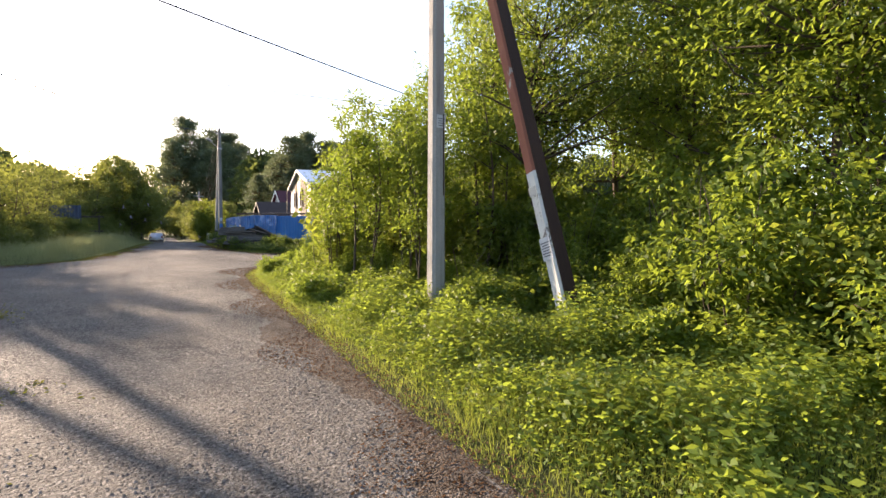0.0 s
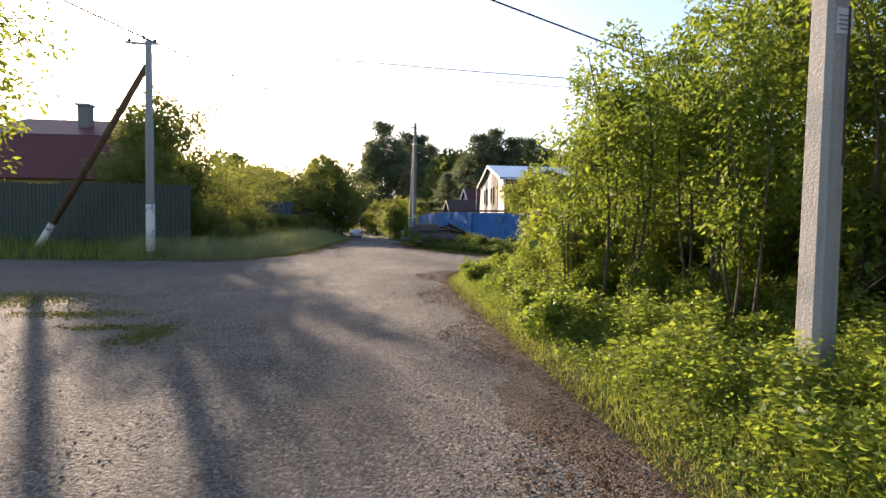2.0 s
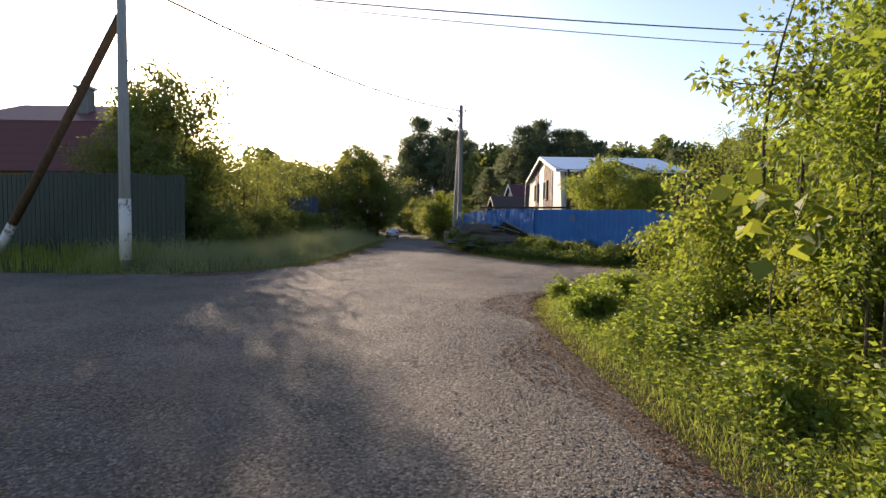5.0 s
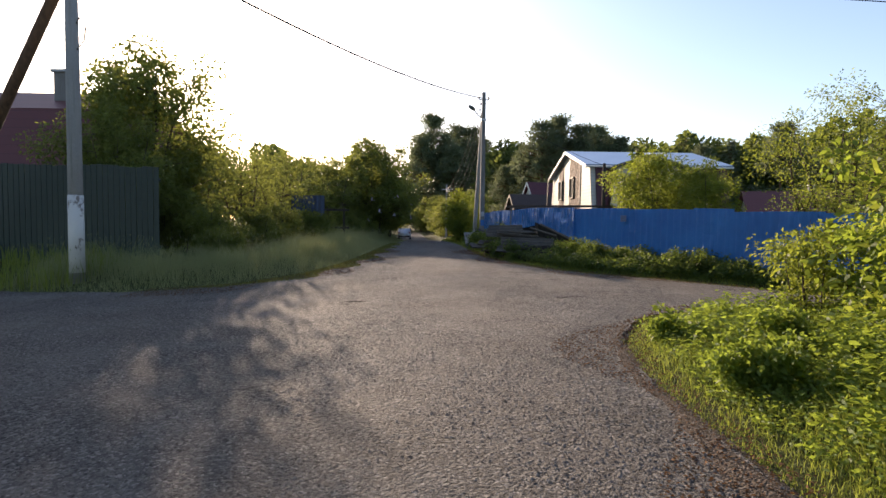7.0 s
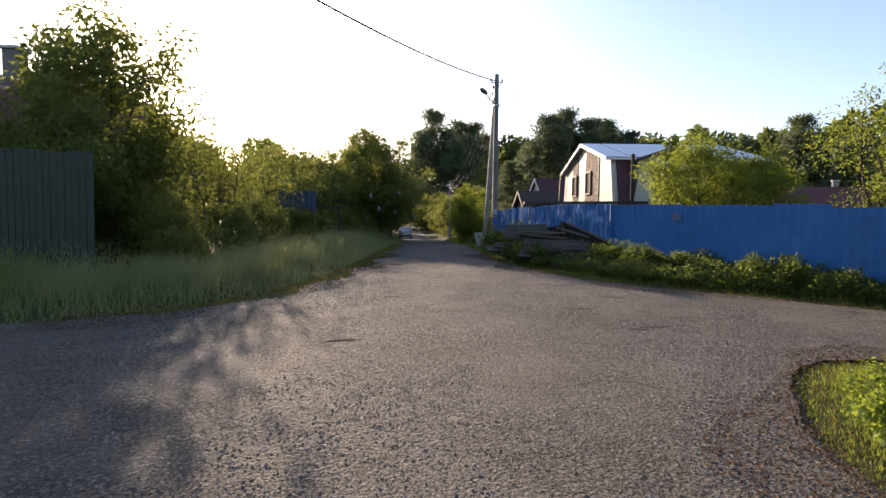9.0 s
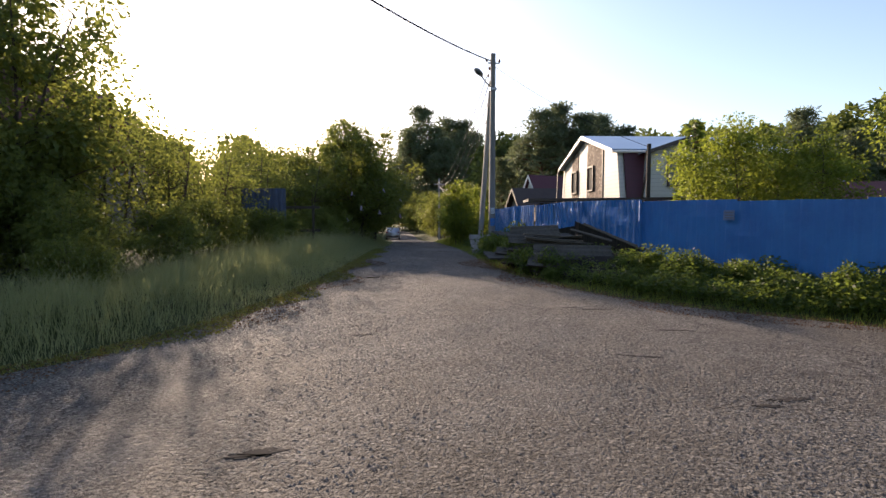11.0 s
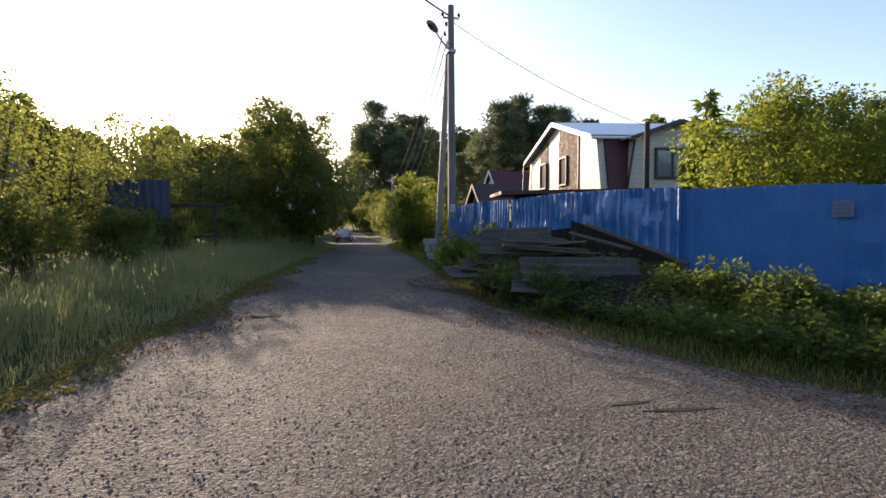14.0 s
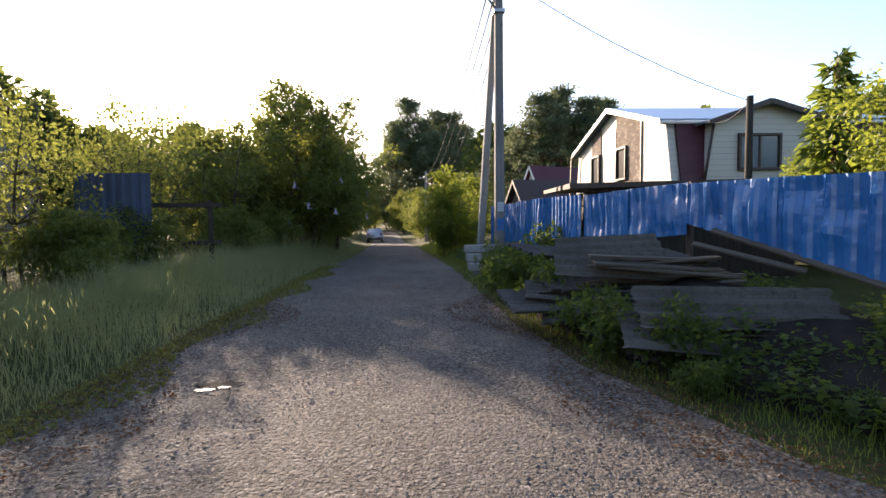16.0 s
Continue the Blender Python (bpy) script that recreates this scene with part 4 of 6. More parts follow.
def window(parent, w, h, m, frame_mat=TRIM_DARK, glass=GLASS, bars=1):
    """A framed window with panes; m puts its foot centre on the wall, facing -y."""
    fr = bmesh.new()
    t = 0.09
    for sx, sz, at in ((w + 2 * t, t, (0, 0, -t)), (w + 2 * t, t, (0, 0, h)), (t, h, (-w / 2 - t / 2, 0, 0)), (t, h, (w / 2 + t / 2, 0, 0))):
        box_bm(sx, 0.12, sz, (at[0], -0.03, at[2]), 0.008, None, fr)
    for k in range(bars):
        box_bm(0.06, 0.09, h, (-w / 2 + w * (k + 1) / (bars + 1), -0.02, 0), 0.006, None, fr)
    win = part("window", fr, frame_mat, parent)
    win.matrix_local = m
    for k in range(bars + 1):
        pw = w / (bars + 1)
        part("pane", box_bm(pw - 0.05, 0.012, h - 0.01, (-w / 2 + pw * (k + 0.5), 0.0, 0.005)), glass, win)
    return win


def slab(parent, name, a, b, c, d, thick, mat, label=""):
    """A roof plate with the corners a, b, c, d and some thickness upward."""
    a, b, c, d = (Vector(v) for v in (a, b, c, d))
    n = (b - a).cross(d - a).normalized()
    if n.z < 0:
        n = -n
    bm = bmesh.new()
    lo = [bm.verts.new(v) for v in (a, b, c, d)]
    hi = [bm.verts.new(v + n * thick) for v in (a, b, c, d)]
    bm.faces.new(lo)
    bm.faces.new(hi)
    for i in range(4):
        bm.faces.new((lo[i], lo[(i + 1) % 4], hi[(i + 1) % 4], hi[i]))
    bmesh.ops.recalc_face_normals(bm, faces=bm.faces)
    return part(name, bm, mat, parent, label)


def build_cream_house():
    X0, X1, Y0, Y1, YM = 8.0, 16.2, 43.9, 55.0, 49.4
    g = -0.1
    h = thing("house", (X0, Y0, g), "two-storey cream-clad house with maroon mansard and blue-grey metal roof", "house")
    # all in metres from the near corner; u runs along y
    w, m, kz, az = Y1 - Y0, YM - Y0, 5.05 - g, 6.45 - g
    prof = [(-0.35, 0), (w + 0.35, 0), (w + 0.35, 2.6), (w - 0.25, kz), (m, az - 0.12), (0.25, kz), (-0.35, 2.6)]
    part("gable_wall", prism(prof, 0.3, "x"), SIDING, h)
    back = part("gable_wall", prism(prof, 0.3, "x"), SIDING, h)
    back.location.x = X1 - X0 - 0.3
    part("lower_wall", box_bm(X1 - X0 - 0.6, 0.3, 2.6, ((X1 - X0) / 2, -0.1, 0)), SIDING, h)
    part("lower_wall", box_bm(X1 - X0 - 0.6, 0.3, 2.6, ((X1 - X0) / 2, w + 0.1, 0)), SIDING, h)
    L = X1 - X0
    o = -0.35
    slab(h, "roof_slope", (o, 0.0, kz - 0.05), (L - o, 0.0, kz - 0.05), (L - o, m, az), (o, m, az), 0.1, ROOF_BLUE, "blue-grey metal upper roof slope")
    slab(h, "roof_slope", (o, w + 0.0, kz - 0.05), (L - o, w, kz - 0.05), (L - o, m, az), (o, m, az), 0.1, ROOF_BLUE, "blue-grey metal upper roof slope")
    slab(h, "mansard_slope", (0.3, -0.42, 2.55), (L - 0.0, -0.42, 2.55), (L - 0.0, 0.2, kz - 0.06), (0.3, 0.2, kz - 0.06), 0.1, MAROON, "steep maroon metal mansard slope")
    slab(h, "mansard_slope", (0.3, w + 0.42, 2.55), (L, w + 0.42, 2.55), (L, w - 0.2, kz - 0.06), (0.3, w - 0.2, kz - 0.06), 0.1, MAROON, "steep maroon metal mansard slope")
    # barge boards on the near gable
    for (u0, z0), (u1, z1) in (((-0.1, kz - 0.12), (m, az - 0.06)), ((m, az - 0.06), (w + 0.1, kz - 0.12)), ((w + 0.1, kz - 0.12), (w + 0.5, 2.5))):
        d = Vector((0, u1 - u0, z1 - z0))
        bm = box_bm(d.length, 0.05, 0.13, (0, 0, -0.06), 0.008)
        b = part("barge_board", bm, TRIM_WHITE if u0 < m else TRIM_DARK, h)
        b.matrix_local = Matrix.Translation((-0.33, (u0 + u1) / 2, (z0 + z1) / 2)) @ d.to_track_quat("X", "Z").to_matrix().to_4x4()
    # stone-clad strips and windows of the gable wall
    def strip(u0, u1, z0):
        top = lambda u: (az - 0.2 if abs(u - m) < 0.2 else az - 0.2 - (az - kz) * abs(u - m) / (m if u < m else w - m))
        part("stone_panel", prism([(u0, z0), (u1, z0), (u1, top(u1)), (u0, top(u0))], 0.04, "x"), STONE, h, "brown stone-clad panel").location.x = -0.04
    strip(2.35, 5.05, 1.5)
    strip(7.1, 8.5, 1.5)
    for u, z0, ww in ((4.3, 3.4, 1.0), (7.75, 3.4, 1.0)):
        window(h, ww, 1.25, pose(-0.06, u, z0, 0, 0, -90), TRIM_DARK, GLASS_DARK, 0)
    for u in (2.3, 5.1):
        part("edge_strip", box_bm(0.03, 0.09, az - 1.9, (-0.045, u, 1.0)), TRIM_DARK, h)
    # dormer with its own small gable
    x0, x1, xm, pz = 9.35 - X0, 13.25 - X0, 11.15 - X0, 5.55 - g
    ez = 4.9 - g
    dorm = part("dormer", prism([(x0 - 0.3, 2.6), (x1 + 0.3, 2.6), (x1, ez), (xm, pz), (x0, ez)], 3.4, "y"), SIDING, h, "cream-clad dormer")
    dorm.location.y = -0.5
    for a, b in (((x0 - 0.35, ez - 0.08), (xm, pz)), ((xm, pz), (x1 + 0.55, ez - 0.14))):
        slab(h, "dormer_roof", (a[0], -0.9, a[1]), (b[0], -0.9, b[1]), (b[0], 3.6, b[1]), (a[0], 3.6, a[1]), 0.09, ROOF_BLUE, "blue-grey dormer roof")
        d = Vector((b[0] - a[0], 0, b[1] - a[1]))
        bb = part("barge_board", box_bm(d.length, 0.05, 0.17, (0, 0, -0.1), 0.008), TRIM_DARK, h)
        bb.matrix_local = Matrix.Translation(((a[0] + b[0]) / 2, -0.92, (a[1] + b[1]) / 2)) @ d.to_track_quat("X", "Z").to_matrix().to_4x4()
    window(h, 1.35, 1.1, pose(10.98 - X0, -0.54, 3.4, 0, 0, 0), TRIM_DARK, GLASS, 1)
    V, F = tube([[((x0 - 0.4, -0.62, 2.6), 0.05), ((x0 - 0.05, -0.62, ez - 0.1), 0.05)]], 8)
    part("downpipe", mesh_from("downpipe", V, F, TRIM_DARK, True), None, h)
    V, F = tube([[((-0.3, -0.15, kz - 0.1), 0.055), ((L + 0.3, -0.15, kz - 0.1), 0.055)]], 8)
    part("gutter", mesh_from("gutter", V, F, TRIM_WHITE, True), None, h)


def gable_house(name, x, y, w, d, wall, top, turn, wall_mat, roof_mat, label, trim=TRIM_WHITE, chimney=None, win=None):
    """A small gabled house; the gable of width w faces -y before the turn, the ridge runs along y."""
    g = float(rise(y)) - 0.1
    h = thing(name, (x, y, g), label, "house", turn=turn)
    part("wall", prism([(-w / 2, 0), (w / 2, 0), (w / 2, wall), (0, top - 0.12), (-w / 2, wall)], d, "y"), wall_mat, h)
    for s in (-1, 1):
        e = 0.4
        k = (top - wall) / (w / 2)
        slab(h, "roof_slope", (0, -0.45, top), (s * (w / 2 + e), -0.45, wall - e * k), (s * (w / 2 + e), d + 0.45, wall - e * k), (0, d + 0.45, top), 0.08, roof_mat)
        dv = Vector((s * (w / 2 + e), 0, wall - e * k - top))
        b = part("barge_board", box_bm(dv.length, 0.04, 0.18, (0, 0, -0.12), 0.006), trim, h)
        b.matrix_local = Matrix.Translation((dv.x / 2, -0.47, top + dv.z / 2)) @ dv.to_track_quat("X", "Z").to_matrix().to_4x4()
    if win:
        window(h, 0.7, 0.8, pose(0, -0.02, win, 0, 0, 0), trim, GLASS_DARK, 0)
    if chimney:
        part("chimney", box_bm(0.5, 0.5, 1.3, (0.3, chimney, top - 0.7), 0.02), CONCRETE, h)
        part("chimney_cap", box_bm(0.65, 0.65, 0.12, (0.3, chimney, top + 0.6), 0.02), STEEL, h)
    return h


def build_red_house():
    """The red-brown mansard house behind the side road."""
    X0, X1, Y0, Y1 = -21.2, -13.6, 32.0, 38.6
    g = gz(-16, 32)
    h = thing("house", (X0, Y0, g), "house with red-brown metal mansard roof and ochre boarded walls", "house")
    L, W = X1 - X0, Y1 - Y0
    kz, az, lo = 5.65 - g, 6.85 - g, 3.45 - g
    part("wall", box_bm(L, W, lo + 0.15, (L / 2, W / 2, 0)), GREY_WALL, h)
    part("wall_band", box_bm(L + 0.04, 0.06, 0.7, (L / 2, -0.03, lo - 0.65)), YELLOW_WALL, h, "ochre yellow boarded band")
    prof = [(-0.35, lo), (W + 0.35, lo), (W - 0.6, kz), (W / 2, az - 0.1), (0.6, kz)]
    part("gable_wall", prism(prof, 0.2, "x"), ROOF_RED, h)
    e = part("gable_wall", prism(prof, 0.2, "x"), ROOF_RED, h)
    e.location.x = L - 0.2
    for y0, z0, y1, z1, hip in ((-0.5, lo - 0.05, 0.55, kz, 0.0), (0.55, kz, W / 2, az, 1.2), (W + 0.5, lo - 0.05, W - 0.55, kz, 0.0), (W - 0.55, kz, W / 2, az, 1.2)):
        slab(h, "roof_slope", (-0.3, y0, z0), (L + 0.3, y0, z0), (L + 0.3 - hip, y1, z1), (-0.3 + hip, y1, z1), 0.08, ROOF_RED)
    part("chimney", box_bm(0.55, 0.55, 1.5, (4.6, W / 2 - 1.2, az - 0.9), 0.02), CONCRETE_DARK, h)
    part("chimney_cap", box_bm(0.72, 0.72, 0.12, (4.6, W / 2 - 1.2, az + 0.6), 0.02), STEEL, h)
    for u in (2.0, 5.0, 8.0):
        window(h, 1.0, 1.1, pose(u, -0.05, 1.2, 0, 0, 0), TRIM_WHITE, GLASS, 1)


build_cream_house()
build_red_house()
gable_house("house", 8.7, 70.5, 3.6, 8.0, 3.4, 6.6, -62, TRIM_WHITE, MAROON, "small house with white gable and maroon roof", win=3.6)
gable_house("house", 5.6, 60.0, 4.5, 6.0, 2.2, 4.3, -80, GREY_WALL, TRIM_DARK, "low outbuilding with dark brown roof", TRIM_DARK)
gable_house("house", -19.5, 48.0, 7.0, 9.0, 4.6, 8.3, 80, GREY_WALL, ROOF_RED, "house with dark red roof behind the garden trees", TRIM_DARK)
gable_house("house", 40.0, 66.0, 8.0, 9.0, 3.0, 5.6, 70, GREY_WALL, ROOF_RED, "low house with dark roof far behind the fence", TRIM_DARK, chimney=3.0)


def build_shed():
    h = thing("shed", (4.0, 36.2, gz(4.0, 36.2)), "low dark shed with a flat felt roof behind the blue fence", "shed", turn=-8)
    part("wall", box_bm(3.6, 4.6, 1.58, (0.3, 0.6, 0)), WOOD_DARK, h)
    slab(h, "roof_plate", (-1.9, -2.1, 1.62), (2.5, -2.1, 1.66), (2.5, 3.3, 1.8), (-1.9, 3.3, 1.74), 0.09, TRIM_DARK, "dark felt roof plate")


def board_fence(name, a, b, height, mat, label, pitch=0.14, base=None):
    a, b = Vector(a), Vector(b)
    L = (b - a).length
    f = thing(name, (a.x, a.y, 0), label, "fence", turn=math.degrees(math.atan2(b.y - a.y, b.x - a.x)))
    n = int(L / pitch)
    rng = random.Random(3)
    me = bpy.data.meshes.new("board")
    bm = box_bm(pitch - 0.012, 0.022, height, (0, 0, 0), 0.003)
    bm.to_mesh(me)
    bm.free()
    me.materials.append(mat)
    for k in range(n):
        t = (k + 0.5) / n
        o = part("board", me, None, f)
        o.location = (t * L, rng.uniform(-0.004, 0.004), gz(a.x + (b.x - a.x) * t, a.y + (b.y - a.y) * t) + rng.uniform(-0.03, 0.02))
    zz = gz(a.x, a.y)
    for hh in (0.35, height - 0.4):
        part("rail", box_bm(L, 0.05, 0.08, (L / 2, 0.045, zz + hh)), mat, f)
    return f


build_shed()
board_fence("board_fence", (-30, 25.6), (-7.8, 24.6), 2.4, SHEET_GREEN, "tall dark green painted fence behind the side road")
gp = thing("garden_fence", (-7.75, 36.0, gz(-7.75, 36.0)), "dull blue-grey sheet fence panel among garden bushes", "fence")
gs = sheet_mesh(1.5, 0.1, 0.1, 2.05, 2.05, seed=8)
gs.materials[0] = SHEET_DULL
part("sheet", gs, None, gp)
for k in range(2):
    part("post", box_bm(0.07, 0.07, 2.1, (1.4 * k, 0.06, -0.1), 0.006), WOOD_DARK, gp)
rf = thing("rail_fence", (-6.9, 37.2, gz(-6.9, 37.2)), "old grey wooden rail fence in front of garden trees", "fence", turn=8)
for k in range(2):
    part("post", box_bm(0.09, 0.09, 1.7, (1.3 * k, 0, -0.1), 0.01), WOOD_DARK, rf)
for z in (0.6, 1.45):
    part("rail", box_bm(1.7, 0.05, 0.1, (0.7, -0.06, z), 0.006), WOOD_DARK, rf)


def build_car():
    x, y = -5.9, 84.0
    c = thing("car", (x, y, float(rise(y)) - 0.02), "silver hatchback parked at the road's edge, seen from behind", "car", turn=3)
    bm = prism([(-1.95, 0.3), (1.95, 0.3), (2.0, 0.7), (1.5, 0.92), (0.85, 1.0), (0.2, 1.46), (-1.35, 1.5), (-1.85, 1.0), (-2.0, 0.8)], 1.7, "x")
    bmesh.ops.translate(bm, vec=(-0.85, 0, 0), verts=bm.verts)
    for v in bm.verts:
        if v.co.z > 1.05:
            v.co.x *= 0.82
    bmesh.ops.bevel(bm, geom=bm.edges[:], offset=0.05, segments=2, affect="EDGES")
    part("body", bm, CAR_PAINT, c, smooth=True)
    wb = box_bm(1.25, 0.03, 0.36, (0, 0, 0), 0.01)
    rw = part("rear_window", wb, GLASS_DARK, c)
    rw.matrix_local = pose(0, -1.66, 1.08, -42, 0, 0)
    for s in (-1, 1):
        part("tail_lamp", box_bm(0.2, 0.06, 0.26, (0.68 * s, -1.93, 0.76), 0.02), LAMP_RED, c, "red tail lamp")
    part("bumper", box_bm(1.62, 0.16, 0.2, (0, -1.98, 0.36), 0.04), TRIM_DARK, c)
    part("number_plate", box_bm(0.5, 0.02, 0.11, (0, -2.07, 0.5)), PAPER, c)
    for sx in (-1, 1):
        for sy in (-1.25, 1.25):
            bm = bmesh.new()
            bmesh.ops.create_cone(bm, cap_ends=True, segments=20, radius1=0.31, radius2=0.31, depth=0.2, matrix=pose(0, 0, 0, 0, 90, 0))
            wh = part("wheel", bm, RUBBER, c)
            wh.location = (0.75 * sx, sy, 0.31)
            bm = bmesh.new()
            bmesh.ops.create_cone(bm, cap_ends=True, segments=16, radius1=0.19, radius2=0.15, depth=0.21, matrix=pose(0, 0, 0, 0, 90, 0))
            part("rim", bm, STEEL, wh)


build_car()

# ---- woods on the verge side ----
SAP = [woody_meshes(20 + k, 4.3, 0.95, 0.9, 3, 40, 95, 0.085, 0.42, LEAF_ROWAN, trunk=0.028, clump=0.36, fill=0.15, top=1.8) for k in range(3)]
for x, y, s, t, k in ((3.1, 11.3, 1.12, 0, 0), (3.85, 10.2, 1.02, 70, 1), (3.75, 9.3, 0.85, 140, 2), (3.3, 12.9, 1.0, 200, 1), (4.5, 11.4, 1.15, 260, 2), (4.2, 13.4, 1.05, 30, 0), (2.75, 12.2, 0.62, 110, 2), (5.2, 9.6, 1.2, 310, 0), (5.0, 13.2, 1.3, 15, 1)):
    plant("sapling", SAP[k], x, y, "slender rowan sapling with light green leaves on the verge", "sapling", "saplings on the verge", t, s)

BUSH = [woody_meshes(40 + k, 2.1, 1.15, 0.05, 7, 46, 95, 0.085, 0.5, LEAF_ROWAN if k else LEAF_WILLOW, trunk=0.016, clump=0.3, fill=0.35) for k in range(3)]
for x, y, s, t, k in ((3.5, 15.4, 1.0, 0, 0), (4.3, 16.8, 1.15, 90, 1), (3.9, 18.2, 0.8, 200, 0), (5.0, 15.2, 1.25, 40, 2), (5.4, 17.6, 1.2, 300, 1), (6.0, 7.4, 0.95, 120, 1), (5.3, 8.1, 0.6, 75, 2), (4.9, 3.6, 1.0, 10, 2), (5.6, 4.9, 1.05, 160, 1), (5.2, 2.2, 1.0, 220, 0), (6.6, 5.8, 1.2, 80, 2), (3.4, 14.2, 0.6, 140, 1), (6.3, 2.6, 1.2, 30, 1), (4.4, 1.6, 0.75, 260, 2)):
    plant("shrub", BUSH[k], x, y, "dense bright green shrub at the edge of the wood", "shrub", "shrubs of the wood's edge", t, s)

SHADE = [woody_meshes(50 + k, 2.0, 1.3, 0.0, 6, 60, 70, 0.13, 0.5, LEAF_DARK, trunk=0.018, clump=0.3, fill=0.3) for k in range(2)]
for x, y, s, t, k in ((5.4, 10.8, 1.0, 0, 0), (5.9, 12.6, 1.1, 90, 1), (5.8, 9.2, 1.0, 200, 0), (6.6, 14.2, 1.2, 40, 1), (7.2, 10.4, 1.2, 140, 0), (7.4, 7.6, 1.1, 260, 1), (7.6, 12.6, 1.3, 310, 0), (6.9, 3.2, 1.0, 20, 1), (8.0, 5.4, 1.2, 170, 0), (7.6, 16.0, 1.2, 75, 1), (9.2, 11.6, 1.3, 230, 0), (9.4, 8.2, 1.3, 120, 1)):
    plant("shrub", SHADE[k], x, y, "dark shaded shrub inside the roadside wood", "shrub", "shrubs in the shade", t, s)
for x, y, s, t, k in ((3.9, 12.4, 0.6, 0, 1), (4.6, 12.7, 0.85, 100, 0), (4.8, 10.4, 0.6, 180, 2), (3.3, 13.6, 0.6, 250, 2), (4.3, 14.3, 0.9, 30, 1), (4.6, 9.0, 0.5, 300, 1), (5.1, 6.6, 0.55, 45, 1), (4.9, 5.0, 0.5, 200, 2), (3.0, 13.0, 0.62, 15, 0), (3.2, 11.9, 0.5, 80, 1), (3.45, 10.9, 0.45, 190, 2), (2.9, 14.7, 0.62, 260, 1), (3.7, 9.9, 0.4, 310, 1)):
    plant("shrub", BUSH[k], x, y, "dense bright green shrub at the edge of the wood", "shrub", "shrubs of the wood's edge", t, s)

TREE_NEAR = [woody_meshes(60 + k, 8.2, 2.3, 1.6, 1, 105, 125, 0.115, 0.38, LEAF_ROWAN if k < 2 else LEAF_DARK, trunk=0.10, clump=0.27, fill=0.35, top=1.4) for k in range(3)]
for x, y, s, t, k in ((7.0, 4.2, 0.9, 0, 0), (6.3, 8.8, 0.95, 60, 2), (8.6, 6.6, 1.1, 130, 1), (6.7, 11.6, 0.92, 190, 0), (9.6, 9.6, 1.2, 240, 2), (8.0, 13.6, 1.05, 300, 1), (6.4, 1.4, 0.85, 30, 1), (11.5, 12.5, 1.2, 90, 0), (10.2, 3.6, 1.2, 200, 2), (12.6, 7.0, 1.3, 20, 1), (6.2, 16.4, 0.72, 75, 1), (8.8, 0.4, 1.1, 310, 0), (14.5, 10.6, 1.35, 150, 2), (13.0, 2.0, 1.3, 100, 0)):
    plant("tree", TREE_NEAR[k], x, y, "leafy broad-leaved tree of the roadside wood", "tree", "trees of the wood", t, s)
TREE_OPEN = woody_meshes(71, 5.2, 1.2, 2.0, 2, 26, 60, 0.12, 0.5, LEAF_WILLOW, trunk=0.04, clump=0.34, fill=0.3)
plant("tree", TREE_OPEN, 4.45, 15.6, "thin open-crowned young tree above the shrubs", "tree", "trees of the wood", 40, 0.98)
DEEP = [woody_meshes(80 + k, 11.0, 3.0, 0.6, 2, 90, 60, 0.26, 0.5, LEAF_DARK, trunk=0.16, clump=0.3, fill=0.3) for k in range(2)]
rng = np.random.default_rng(4)
for k in range(22):
    x, y = 15 + 5.5 * (k % 5) + rng.uniform(-1.5, 1.5), -9 + 6.2 * (k // 5) + rng.uniform(-1.5, 1.5) - 0.25 * (k % 5)
    if off_road(x, y)[0] > 1.5:
        plant("tree", DEEP[k % 2], x, y, "dark tall tree deep in the roadside wood", "tree", "deep wood", 57 * k % 360, float(rng.uniform(0.75, 1.1)))

# dead twigs in the shade of the wood
rng = np.random.default_rng(8)
for k in range(14):
    x, y = rng.uniform(4.0, 5.6), rng.uniform(6.2, 12)
    a = rng.uniform(0, 6.28)
    V, F = tube([stem_path(rng, (0, 0, 0.02), (math.cos(a) * 0.7, math.sin(a) * 0.7, rng.uniform(0.2, 1.0)), 0.012, 0.004, 0.1, 5)], 5)
    ob = new("dead_branch", mesh_from("dead_branch", V, F, STICK))
    ob.location = (x, y, gz(x, y))
    tagged(ob, "thin dead branch lying in the undergrowth", "branch", "dead branches")

# ---- garden behind the blue fence ----
APPLE = [woody_meshes(100 + k, 4.2, 2.1, 0.8, 3, 95, 110, 0.10, 0.6, LEAF_WILLOW, trunk=0.06, clump=0.27, fill=0.4) for k in range(2)]
for x, y, s, t, k in ((7.05, 32.4, 0.93, 0, 0), (8.4, 31.0, 0.8, 120, 1), (9.6, 34.5, 0.8, 60, 0), (9.8, 38.4, 0.8, 200, 1)):
    plant("tree", APPLE[k], x, y, "bushy light green apple tree behind the blue fence", "tree", "garden trees", t, s)
WILLOW = woody_meshes(110, 6.2, 3.3, 0.5, 5, 120, 90, 0.11, 0.45, LEAF_WILLOW, trunk=0.08, clump=0.24, fill=0.5)
plant("tree", WILLOW, 13.4, 31.0, "broad rounded willow behind the end of the fence", "tree", "garden trees", 0, 1.0)
plant("tree", WILLOW, 20.0, 36.0, "broad rounded willow in the garden", "tree", "garden trees", 130, 0.95)
plant("tree", WILLOW, 18.0, 27.0, "broad rounded willow by the side road", "tree", "garden trees", 220, 0.9)
BARE = woody_meshes(112, 7.0, 1.6, 3.0, 2, 40, 3, 0.05, 0.5, LEAF_DARK, STICK, trunk=0.06, clump=0.5, fill=0.3)
plant("tree", BARE, 12.2, 26.4, "nearly bare pale tree beside the willow", "tree", "garden trees", 0, 0.9)


